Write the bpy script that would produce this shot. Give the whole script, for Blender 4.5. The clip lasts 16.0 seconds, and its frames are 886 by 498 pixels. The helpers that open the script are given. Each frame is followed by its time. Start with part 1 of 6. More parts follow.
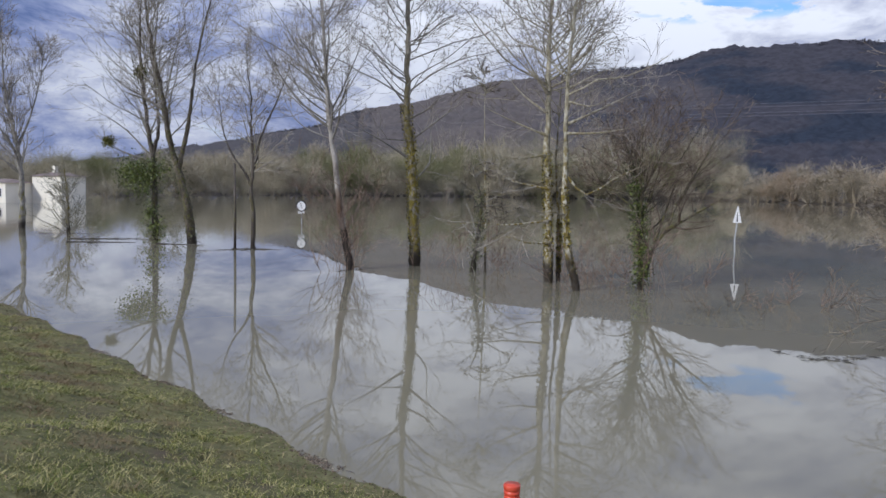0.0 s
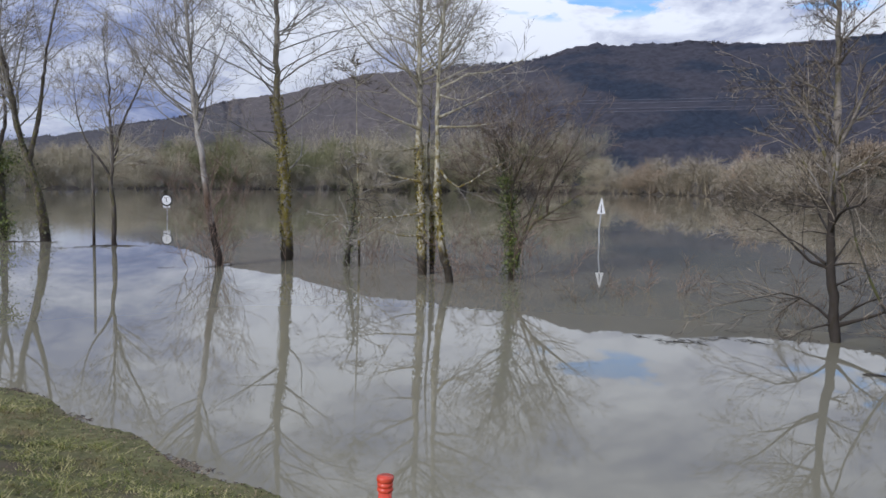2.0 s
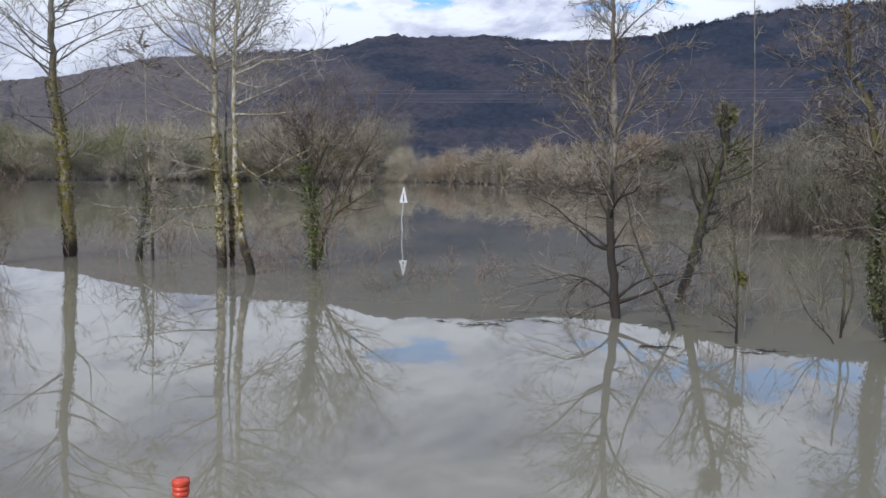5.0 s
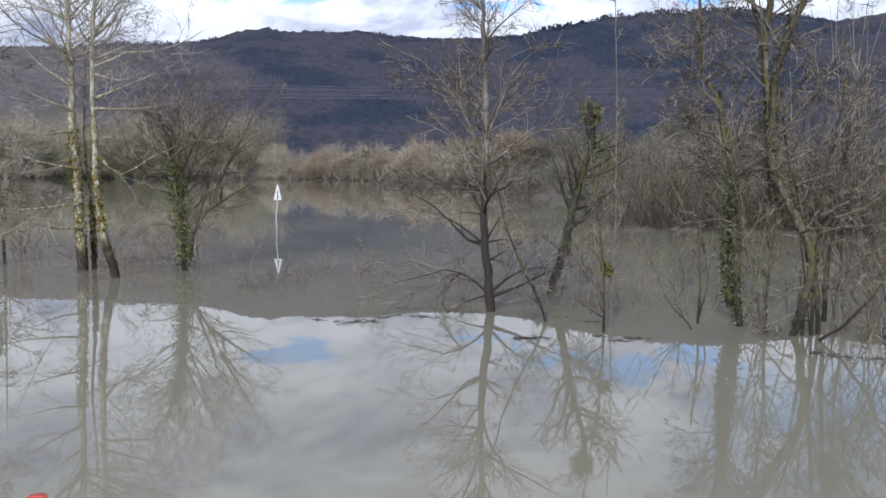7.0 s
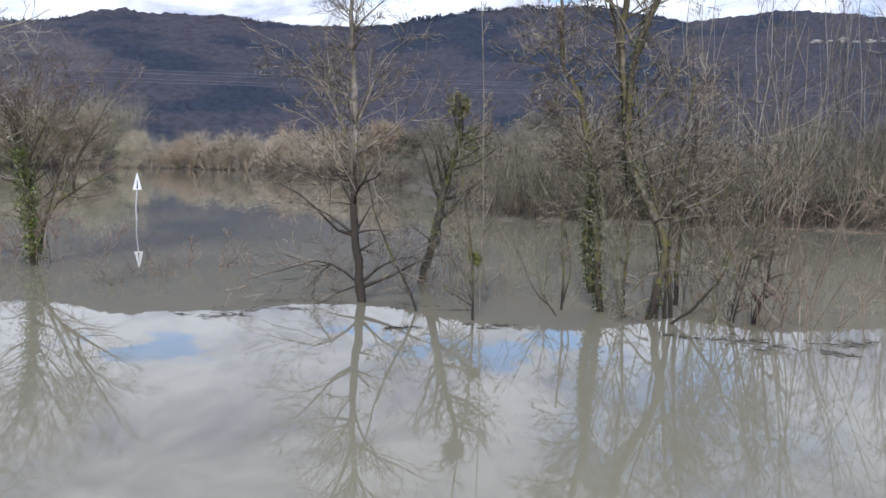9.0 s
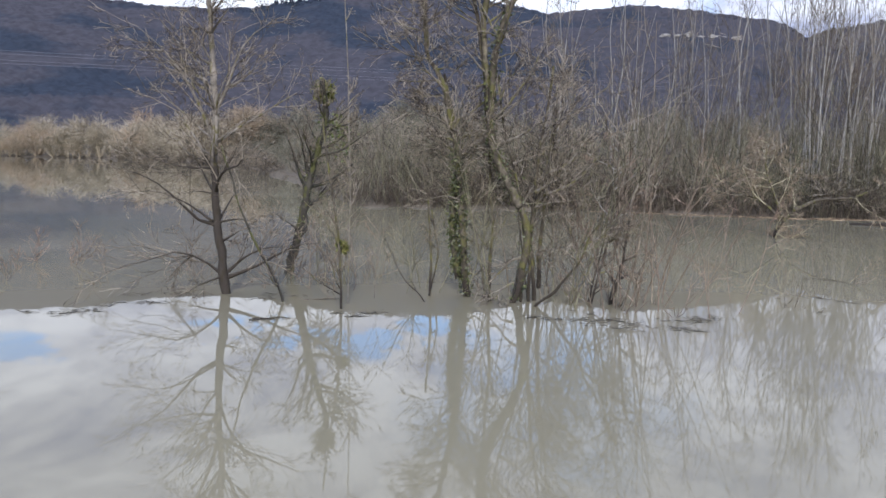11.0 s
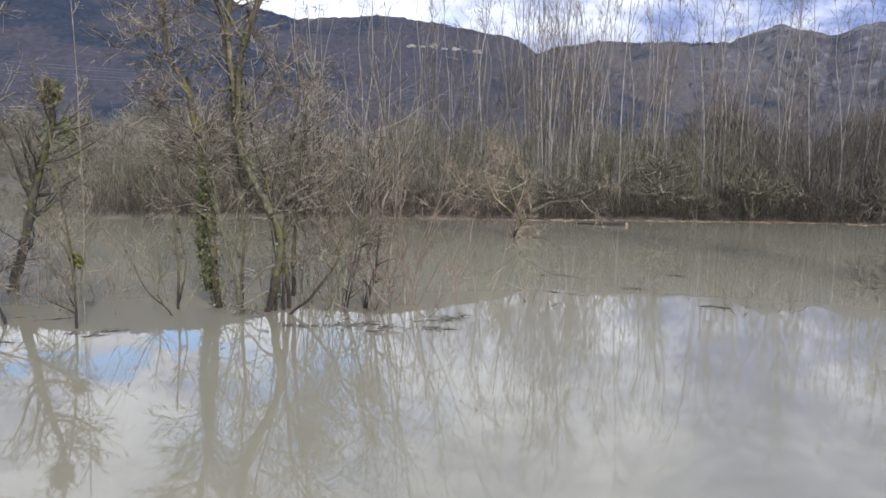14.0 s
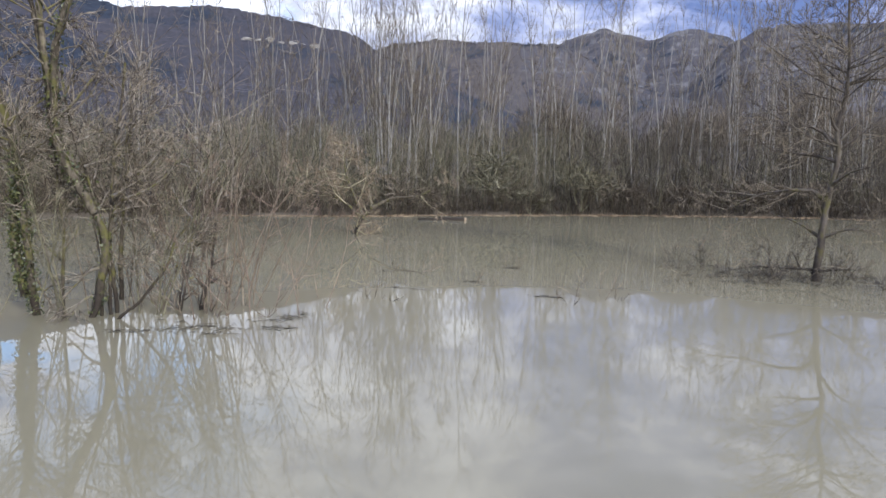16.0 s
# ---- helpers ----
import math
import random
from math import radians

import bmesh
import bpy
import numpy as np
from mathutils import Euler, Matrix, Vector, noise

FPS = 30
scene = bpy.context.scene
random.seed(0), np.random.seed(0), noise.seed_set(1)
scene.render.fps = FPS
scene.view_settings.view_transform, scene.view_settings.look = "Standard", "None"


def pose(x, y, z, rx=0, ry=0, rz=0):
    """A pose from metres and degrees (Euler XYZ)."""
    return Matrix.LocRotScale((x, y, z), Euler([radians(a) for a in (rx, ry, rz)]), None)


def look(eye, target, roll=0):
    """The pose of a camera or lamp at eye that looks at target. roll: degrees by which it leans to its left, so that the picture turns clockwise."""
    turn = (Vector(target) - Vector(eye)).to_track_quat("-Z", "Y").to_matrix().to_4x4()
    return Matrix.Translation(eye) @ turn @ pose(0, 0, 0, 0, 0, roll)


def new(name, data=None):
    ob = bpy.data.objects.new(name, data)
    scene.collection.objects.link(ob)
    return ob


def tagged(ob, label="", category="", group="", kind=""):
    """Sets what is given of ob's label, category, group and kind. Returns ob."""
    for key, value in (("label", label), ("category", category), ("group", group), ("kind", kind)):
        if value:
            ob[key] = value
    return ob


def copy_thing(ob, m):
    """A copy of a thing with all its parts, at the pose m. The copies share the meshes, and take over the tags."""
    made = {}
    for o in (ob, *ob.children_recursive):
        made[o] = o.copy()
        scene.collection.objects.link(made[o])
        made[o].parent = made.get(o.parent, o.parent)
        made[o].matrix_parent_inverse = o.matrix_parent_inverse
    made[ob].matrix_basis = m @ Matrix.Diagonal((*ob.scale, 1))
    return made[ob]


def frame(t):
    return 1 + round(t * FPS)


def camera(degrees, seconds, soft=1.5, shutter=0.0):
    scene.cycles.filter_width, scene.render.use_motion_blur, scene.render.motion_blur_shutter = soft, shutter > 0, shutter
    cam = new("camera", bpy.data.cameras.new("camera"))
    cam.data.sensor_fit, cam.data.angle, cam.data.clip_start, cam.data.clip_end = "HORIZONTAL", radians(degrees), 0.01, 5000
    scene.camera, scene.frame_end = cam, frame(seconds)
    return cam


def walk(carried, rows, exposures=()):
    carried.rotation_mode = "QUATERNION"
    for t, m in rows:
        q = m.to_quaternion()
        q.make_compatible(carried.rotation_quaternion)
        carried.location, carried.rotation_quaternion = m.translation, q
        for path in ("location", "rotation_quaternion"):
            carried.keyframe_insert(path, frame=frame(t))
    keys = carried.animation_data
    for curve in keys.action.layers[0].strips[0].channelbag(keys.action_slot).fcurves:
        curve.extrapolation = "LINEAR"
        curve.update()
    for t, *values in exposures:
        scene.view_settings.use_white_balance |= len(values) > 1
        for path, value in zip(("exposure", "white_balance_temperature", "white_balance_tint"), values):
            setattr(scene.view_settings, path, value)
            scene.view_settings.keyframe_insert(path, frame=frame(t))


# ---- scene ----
# the camera turns on the spot, held at arm's length: seconds, yaw, pitch, roll
cam = camera(57.81, 16.0, soft=1.6)
EYE, ARM = 3.0, 0.21
TURNS = [
    (0, -0.00, -4.22, -1.02),
    (0.5, -2.43, -4.43, -0.96),
    (1, -4.87, -4.62, -0.72),
    (1.5, -7.09, -4.79, -0.80),
    (2, -8.95, -4.57, -0.88),
    (2.5, -11.55, -4.59, -0.81),
    (3, -13.50, -4.80, -1.07),
    (3.5, -15.72, -5.04, -0.96),
    (4, -18.13, -5.05, -0.83),
    (6.5, -29.41, -5.32, -0.53),
    (7, -31.61, -5.29, -0.47),
    (7.5, -34.20, -5.35, -0.69),
    (8, -36.14, -5.46, -0.83),
    (8.5, -38.45, -5.55, -1.01),
    (9, -40.79, -5.87, -0.91),
    (11.5, -52.96, -6.50, -1.00),
    (12, -56.15, -6.31, -1.05),
    (12.5, -59.52, -6.24, -0.90),
    (13, -62.01, -6.09, -0.71),
    (13.5, -65.12, -6.01, -0.84),
    (14, -67.48, -5.90, -0.89),
    (14.5, -70.45, -5.87, -0.86),
    (15, -73.30, -6.03, -0.95),
    (15.5, -76.27, -6.04, -1.00),
    (16, -78.75, -6.00, -0.88),
]
walk(cam, [(t, pose(-ARM * math.sin(radians(yaw)), ARM * (math.cos(radians(yaw)) - 1), EYE, 90 + pitch, 0, yaw) @ pose(0, 0, 0, 0, 0, -roll))
           for t, yaw, pitch, roll in TURNS], exposures=[(0.0, -0.68, 5640, 13), (4.0, -0.62, 5610, 12.5), (7.0, -0.37, 5590, 12.5), (12.0, -0.02, 5730, 13), (16.0, 0.06, 5850, 12)])

# ---- sky and sun ----
SUN_AZ, SUN_EL = -132.0, 26.0
world = bpy.data.worlds.new("sky")
scene.world = world
world.use_nodes = True
wn, wl = world.node_tree.nodes, world.node_tree.links
wn.clear()
sky = wn.new("ShaderNodeTexSky")
sky.sky_type, sky.sun_disc = "NISHITA", False
sky.air_density, sky.dust_density, sky.ozone_density = 1.0, 0.2, 4.0
sky.sun_elevation, sky.sun_rotation = radians(SUN_EL), radians(SUN_AZ)
sky_gain = wn.new("ShaderNodeVectorMath")
sky_gain.operation = "SCALE"
sky_gain.inputs["Scale"].default_value = 0.22
wl.new(sky.outputs[0], sky_gain.inputs[0])
coord = wn.new("ShaderNodeTexCoord")
stretch = wn.new("ShaderNodeMapping")
stretch.inputs["Scale"].default_value = (1.0, 1.0, 2.6)
stretch.inputs["Location"].default_value = (0.35, 0.1, 0.0)
wl.new(coord.outputs["Generated"], stretch.inputs[0])


def sky_noise(scale, detail, rough, shift):
    n = wn.new("ShaderNodeTexNoise")
    n.inputs["Scale"].default_value, n.inputs["Detail"].default_value = scale, detail
    n.inputs["Roughness"].default_value, n.inputs["Distortion"].default_value = rough, 0.35
    m = wn.new("ShaderNodeVectorMath")
    m.inputs[1].default_value = (shift, shift * 0.7, shift * 0.3)
    wl.new(stretch.outputs[0], m.inputs[0])
    wl.new(m.outputs[0], n.inputs[0])
    return n.outputs[0]


def sky_ramp(source, stops):
    r = wn.new("ShaderNodeValToRGB")
    while len(r.color_ramp.elements) < len(stops):
        r.color_ramp.elements.new(0.5)
    for e, (at, col) in zip(r.color_ramp.elements, stops):
        e.position, e.color = at, (*col, 1)
    wl.new(source, r.inputs[0])
    return r.outputs[0]


# the cloud is thin and bright down the valley, thick and slate blue upstream
thin_side = wn.new("ShaderNodeVectorMath")
thin_side.operation = "DOT_PRODUCT"
thin_side.inputs[1].default_value = (0.44, 0.90, 0.6)
wl.new(coord.outputs["Generated"], thin_side.inputs[0])
thin = wn.new("ShaderNodeMapRange")
thin.interpolation_type = "SMOOTHSTEP"
thin.inputs["From Min"].default_value, thin.inputs["From Max"].default_value = 0.54, 1.05
thin.inputs["To Min"].default_value, thin.inputs["To Max"].default_value = -0.08, 0.30
wl.new(thin_side.outputs["Value"], thin.inputs[0])
height = wn.new("ShaderNodeSeparateXYZ")
wl.new(coord.outputs["Generated"], height.inputs[0])


def sky_range(source, lo, hi, to_lo, to_hi):
    r = wn.new("ShaderNodeMapRange")
    r.interpolation_type = "SMOOTHSTEP"
    for key, value in (("From Min", lo), ("From Max", hi), ("To Min", to_lo), ("To Max", to_hi)):
        r.inputs[key].default_value = value
    wl.new(source, r.inputs[0])
    return r.outputs[0]


def sky_math(operation, a, b):
    m = wn.new("ShaderNodeMath")
    m.operation = operation
    wl.new(a, m.inputs[0])
    wl.new(b, m.inputs[1])
    return m.outputs[0]


# the cover tears open into blue above the far ridge
gap_side = wn.new("ShaderNodeVectorMath")
gap_side.operation = "DOT_PRODUCT"
gap_side.inputs[1].default_value = (0.545, 0.839, 0.0)
wl.new(coord.outputs["Generated"], gap_side.inputs[0])
gap = sky_math("MULTIPLY", sky_range(gap_side.outputs["Value"], 0.90, 0.955, 0.0, 1.0), sky_range(height.outputs["Z"], 0.18, 0.21, 0.0, 1.0))
gap = sky_math("MULTIPLY", gap, sky_range(height.outputs["Z"], 0.225, 0.27, 1.0, 0.0))
torn = sky_math("MULTIPLY", gap, sky_range(sky_noise(9.0, 8, 0.6, 5.7), 0.42, 0.58, 0.0, 0.34))
cover = sky_ramp(sky_math("SUBTRACT", sky_noise(1.7, 7, 0.55, 3.1), torn), [(0.29, (0.0, 0.0, 0.0)), (0.40, (1, 1, 1))])
low = wn.new("ShaderNodeMapRange")
low.interpolation_type = "SMOOTHSTEP"
low.inputs["From Min"].default_value, low.inputs["From Max"].default_value = 0.14, 0.30
low.inputs["To Min"].default_value, low.inputs["To Max"].default_value = 0.10, 0.0
wl.new(height.outputs["Z"], low.inputs[0])
# higher up it is brighter downstream
lift_side = wn.new("ShaderNodeVectorMath")
lift_side.operation = "DOT_PRODUCT"
lift_side.inputs[1].default_value = (0.16, -0.09, 0.0)
wl.new(coord.outputs["Generated"], lift_side.inputs[0])
high = wn.new("ShaderNodeMapRange")
high.inputs["From Min"].default_value, high.inputs["From Max"].default_value = 0.17, 0.30
wl.new(height.outputs["Z"], high.inputs[0])
lifted = wn.new("ShaderNodeMath")
lifted.operation = "MULTIPLY_ADD"
wl.new(lift_side.outputs["Value"], lifted.inputs[0])
wl.new(high.outputs[0], lifted.inputs[1])
wl.new(low.outputs[0], lifted.inputs[2])
banks = wn.new("ShaderNodeMath")
wl.new(thin.outputs[0], banks.inputs[0])
wl.new(lifted.outputs[0], banks.inputs[1])
cloud_light = wn.new("ShaderNodeMath")
wl.new(banks.outputs[0], cloud_light.inputs[0])
contrast = wn.new("ShaderNodeMath")
contrast.operation = "MULTIPLY_ADD"
contrast.inputs[1].default_value, contrast.inputs[2].default_value = 1.75, -0.34
wl.new(sky_noise(5.0, 10, 0.66, 8.3), contrast.inputs[0])
wl.new(contrast.outputs[0], cloud_light.inputs[1])
clouds = sky_ramp(cloud_light.outputs[0], [(0.42, (0.18, 0.246, 0.465)), (0.58, (0.42, 0.47, 0.685)), (0.77, (0.82, 0.83, 0.915)), (0.97, (1.3, 1.29, 1.28))])
zenith = wn.new("ShaderNodeMapRange")
zenith.inputs["From Min"].default_value, zenith.inputs["From Max"].default_value = 0.12, 0.6
zenith.inputs["To Min"].default_value, zenith.inputs["To Max"].default_value = 1.0, 1.7
wl.new(height.outputs["Z"], zenith.inputs[0])
bright = wn.new("ShaderNodeVectorMath")
bright.operation = "SCALE"
wl.new(clouds, bright.inputs[0])
wl.new(zenith.outputs[0], bright.inputs["Scale"])
sky_mix = wn.new("ShaderNodeMix")
sky_mix.data_type = "RGBA"
wl.new(cover, sky_mix.inputs["Factor"])
wl.new(sky_gain.outputs[0], sky_mix.inputs["A"])
wl.new(bright.outputs[0], sky_mix.inputs["B"])
back = wn.new("ShaderNodeBackground")
back.inputs["Strength"].default_value = 1.0
wl.new(sky_mix.outputs["Result"], back.inputs[0])
wo = wn.new("ShaderNodeOutputWorld")
wl.new(back.outputs[0], wo.inputs[0])

sun = new("sun", bpy.data.lights.new("sun", "SUN"))
sun.data.energy, sun.data.angle, sun.data.color = 4.1, radians(5), (1.0, 0.95, 0.87)
sa, se = radians(SUN_AZ), radians(SUN_EL)
sun.matrix_world = look((100 * math.sin(sa) * math.cos(se), 100 * math.cos(sa) * math.cos(se), 100 * math.sin(se)), (0, 0, 0))


# ---- materials ----
def material(name, stops, scale=4.0, fine=30.0, rough=0.8, bump=0.3, depth=0.02, island=0.0, stretch_z=1.0, patch=None, gloss=0.3, patch_top=0.0, wet=0.0):
    """Noise at two scales through a colour ramp. patch: (colour, scale, from, to), a second colour in blotches. island: how far loose pieces differ."""
    m = bpy.data.materials.new(name)
    m.use_nodes = True
    n, k = m.node_tree.nodes, m.node_tree.links
    bsdf = n["Principled BSDF"]
    bsdf.inputs["Roughness"].default_value = rough
    bsdf.inputs["Specular IOR Level"].default_value = gloss
    tc = n.new("ShaderNodeTexCoord")
    mp = n.new("ShaderNodeMapping")
    mp.inputs["Scale"].default_value = (1, 1, stretch_z)
    k.new(tc.outputs["Object"], mp.inputs[0])

    def noise_of(s, d):
        t = n.new("ShaderNodeTexNoise")
        t.inputs["Scale"].default_value, t.inputs["Detail"].default_value = s, d
        k.new(mp.outputs[0], t.inputs[0])
        return t.outputs[0]

    big, small = noise_of(scale, 4), noise_of(fine, 5)
    mean = n.new("ShaderNodeMath")
    mean.operation = "MULTIPLY_ADD"
    mean.inputs[1].default_value = 0.5
    half = n.new("ShaderNodeMath")
    half.operation = "MULTIPLY"
    half.inputs[1].default_value = 0.5
    k.new(small, half.inputs[0])
    k.new(big, mean.inputs[0])
    k.new(half.outputs[0], mean.inputs[2])
    value = mean.outputs[0]
    if island:
        geo = n.new("ShaderNodeNewGeometry")
        add = n.new("ShaderNodeMath")
        add.operation = "MULTIPLY_ADD"
        add.inputs[1].default_value = island
        shift = n.new("ShaderNodeMath")
        shift.operation = "SUBTRACT"
        shift.inputs[1].default_value = island / 2
        k.new(value, shift.inputs[0])
        k.new(geo.outputs["Random Per Island"], add.inputs[0])
        k.new(shift.outputs[0], add.inputs[2])
        value = add.outputs[0]
    ramp = n.new("ShaderNodeValToRGB")
    while len(ramp.color_ramp.elements) < len(stops):
        ramp.color_ramp.elements.new(0.5)
    for i, (e, col) in enumerate(zip(ramp.color_ramp.elements, stops)):
        e.position, e.color = 0.3 + 0.4 * i / (len(stops) - 1), (*col, 1)
    k.new(value, ramp.inputs[0])
    colour = ramp.outputs[0]
    if patch:
        col, s, lo, hi = patch
        r2 = n.new("ShaderNodeMapRange")
        r2.inputs["From Min"].default_value, r2.inputs["From Max"].default_value = lo, hi
        k.new(noise_of(s, 6), r2.inputs[0])
        mix = n.new("ShaderNodeMix")
        mix.data_type = "RGBA"
        k.new(r2.outputs[0], mix.inputs["Factor"])
        if patch_top:
            # moss grows on the lower trunk
            z = n.new("ShaderNodeSeparateXYZ")
            k.new(tc.outputs["Object"], z.inputs[0])
            r3 = n.new("ShaderNodeMapRange")
            r3.inputs["From Min"].default_value, r3.inputs["From Max"].default_value = patch_top * 0.55, patch_top
            r3.inputs["To Min"].default_value, r3.inputs["To Max"].default_value = 1.0, 0.12
            k.new(z.outputs["Z"], r3.inputs[0])
            mul = n.new("ShaderNodeMath")
            mul.operation = "MULTIPLY"
            k.new(r2.outputs[0], mul.inputs[0])
            k.new(r3.outputs[0], mul.inputs[1])
            k.new(mul.outputs[0], mix.inputs["Factor"])
        k.new(colour, mix.inputs["A"])
        mix.inputs["B"].default_value = (*col, 1)
        colour = mix.outputs["Result"]
    if wet:
        # dark stain left by the flood, with a ragged upper edge
        z2 = n.new("ShaderNodeSeparateXYZ")
        k.new(tc.outputs["Object"], z2.inputs[0])
        rag = n.new("ShaderNodeMath")
        rag.operation = "MULTIPLY_ADD"
        rag.inputs[1].default_value = -1.6
        k.new(noise_of(2.5, 4), rag.inputs[0])
        k.new(z2.outputs["Z"], rag.inputs[2])
        r4 = n.new("ShaderNodeMapRange")
        r4.inputs["From Min"].default_value, r4.inputs["From Max"].default_value = wet - 1.05, wet - 0.6
        r4.inputs["To Min"].default_value, r4.inputs["To Max"].default_value = 0.93, 0.0
        k.new(rag.outputs[0], r4.inputs[0])
        mix2 = n.new("ShaderNodeMix")
        mix2.data_type = "RGBA"
        k.new(r4.outputs[0], mix2.inputs["Factor"])
        k.new(colour, mix2.inputs["A"])
        mix2.inputs["B"].default_value = (0.036, 0.028, 0.021, 1)
        colour = mix2.outputs["Result"]
    k.new(colour, bsdf.inputs["Base Color"])
    if bump:
        b = n.new("ShaderNodeBump")
        b.inputs["Strength"].default_value, b.inputs["Distance"].default_value = bump, depth
        k.new(small, b.inputs["Height"])
        k.new(b.outputs[0], bsdf.inputs["Normal"])
    return m


bark_pale = material("pale_bark", [(0.09, 0.075, 0.045), (0.40, 0.36, 0.25), (0.74, 0.69, 0.55)], 3.2, 13, 0.85, 0.6, 0.02, stretch_z=0.7, patch=((0.20, 0.15, 0.035), 9.0, 0.46, 0.54), patch_top=6.0, wet=0.9)
bark_mossy = material("mossy_bark", [(0.06, 0.05, 0.035), (0.25, 0.22, 0.16), (0.52, 0.48, 0.39)], 2.6, 12, 0.9, 0.8, 0.03, stretch_z=0.8, patch=((0.21, 0.17, 0.038), 7.0, 0.42, 0.54), patch_top=8.0, wet=0.75)
bark_dark = material("dark_bark", [(0.038, 0.030, 0.024), (0.10, 0.083, 0.065), (0.21, 0.18, 0.14)], 2.6, 12, 0.9, 0.7, 0.03, stretch_z=0.5, patch=((0.11, 0.098, 0.042), 5.0, 0.5, 0.62), patch_top=4.0, wet=0.6)
bark_grey = material("grey_bark", [(0.088, 0.0774, 0.0616), (0.2728, 0.2508, 0.2112), (0.484, 0.4576, 0.4004)], 2.4, 12, 0.88, 0.6, 0.02, stretch_z=0.5, patch=((0.19, 0.17, 0.06), 5.0, 0.5, 0.62), patch_top=4.0, wet=0.6)
bark_wet = material("half_wet_bark", [(0.108, 0.09, 0.066), (0.3, 0.258, 0.198), (0.528, 0.468, 0.372)], 2.4, 12, 0.88, 0.5, 0.02, stretch_z=0.5, wet=2.0)
bark_brown = material("brown_wet_bark", [(0.10, 0.084, 0.066), (0.255, 0.222, 0.178), (0.46, 0.41, 0.34)], 2.6, 13, 0.88, 0.6, 0.02, stretch_z=0.6, patch=((0.16, 0.14, 0.05), 7.0, 0.52, 0.6), patch_top=7.0, wet=3.1)
bark_ruddy = material("pale_bark_with_ruddy_foot", [(0.16, 0.14, 0.11), (0.42, 0.385, 0.325), (0.66, 0.62, 0.54)], 2.4, 10, 0.85, 0.6, 0.02, stretch_z=0.6, patch=((0.115, 0.072, 0.042), 1.3, 0.42, 0.56), patch_top=4.2, wet=1.6)
bark_black = material("black_wet_bark", [(0.018, 0.016, 0.012), (0.048, 0.042, 0.031), (0.105, 0.094, 0.068)], 3.0, 14, 0.85, 0.6, 0.02, stretch_z=0.5, patch=((0.085, 0.085, 0.028), 5.0, 0.54, 0.62))
bank_grey = material("grey_green_bank_wood", [(0.095, 0.088, 0.062), (0.17, 0.157, 0.112), (0.27, 0.25, 0.185)], 0.05, 0.4, 0.9, 0, island=0.4, gloss=0.1)
bark_olive = material("olive_mossy_bark", [(0.028, 0.023, 0.016), (0.095, 0.078, 0.054), (0.28, 0.24, 0.17)], 2.6, 13, 0.88, 0.7, 0.02, stretch_z=0.7, patch=((0.125, 0.115, 0.04), 6.0, 0.5, 0.6), patch_top=8.0, wet=0.6)
# paler than the dark trunks: sun on the limbs put into the colour
bark_limb = material("painted_lit_limb_bark", [(0.15, 0.132, 0.103), (0.33, 0.30, 0.245), (0.52, 0.48, 0.41)], 2.4, 12, 0.88, 0.4, 0.02, patch=((0.22, 0.2, 0.08), 5.0, 0.54, 0.62))
# yellowish-pale stops paint sunlight onto the boughs
bark_bough = material("painted_sunlit_bough_bark", [(0.22, 0.19, 0.11), (0.46, 0.41, 0.25), (0.68, 0.62, 0.44)], 2.4, 12, 0.88, 0.4, 0.02)
# the light end of these stops stands in for sun on the twigs
twig_sunny = material("painted_sunlit_twigs", [(0.036, 0.027, 0.019), (0.15, 0.12, 0.084), (0.38, 0.32, 0.235)], 1.5, 9, 0.8, 0, island=0.5)
twig_russet = material("russet_twigs", [(0.075, 0.053, 0.036), (0.175, 0.13, 0.09), (0.31, 0.245, 0.175)], 1.5, 9, 0.8, 0, island=0.45)
bark_tan = material("tan_bark", [(0.085, 0.07, 0.052), (0.21, 0.18, 0.138), (0.38, 0.335, 0.265)], 2.4, 12, 0.88, 0.4, 0.02, patch=((0.17, 0.15, 0.06), 5.0, 0.52, 0.62))
bark_white = material("whitish_bark", [(0.14, 0.126, 0.104), (0.28, 0.26, 0.222), (0.46, 0.435, 0.385)], 3, 9, 0.85, 0.3, 0.02, stretch_z=0.5)
twig_grey = material("grey_twigs", [(0.165, 0.143, 0.112), (0.335, 0.295, 0.236), (0.50, 0.45, 0.37)], 1.5, 9, 0.8, 0, island=0.3)
twig_ashen = material("ashen_twigs", [(0.075, 0.062, 0.044), (0.20, 0.172, 0.126), (0.36, 0.32, 0.25)], 1.5, 9, 0.8, 0, island=0.45)
twig_olive = material("olive_twigs", [(0.144, 0.1296, 0.08), (0.28, 0.256, 0.168), (0.424, 0.392, 0.272)], 1.5, 9, 0.8, 0, island=0.3)
twig_brown = material("brown_twigs", [(0.06, 0.047, 0.032), (0.15, 0.122, 0.085), (0.28, 0.232, 0.165)], 1.5, 9, 0.8, 0, island=0.45)
brush_dark = material("wet_brush", [(0.0427, 0.033, 0.0227), (0.0902, 0.07, 0.0474), (0.1615, 0.1288, 0.0876)], 1.5, 9, 0.8, 0, island=0.35)
twig_dark = material("dark_twigs", [(0.035, 0.029, 0.022), (0.088, 0.074, 0.056), (0.18, 0.155, 0.12)], 1.5, 9, 0.8, 0, island=0.45)
twig_moss = material("mossy_twigs", [(0.052, 0.047, 0.026), (0.155, 0.14, 0.079), (0.30, 0.275, 0.175)], 1.5, 9, 0.8, 0, island=0.45)
silt_stick = material("soaked_sticks", [(0.03, 0.026, 0.02), (0.065, 0.056, 0.044), (0.12, 0.105, 0.084)], 1.5, 9, 0.95, 0, island=0.4, gloss=0.05)
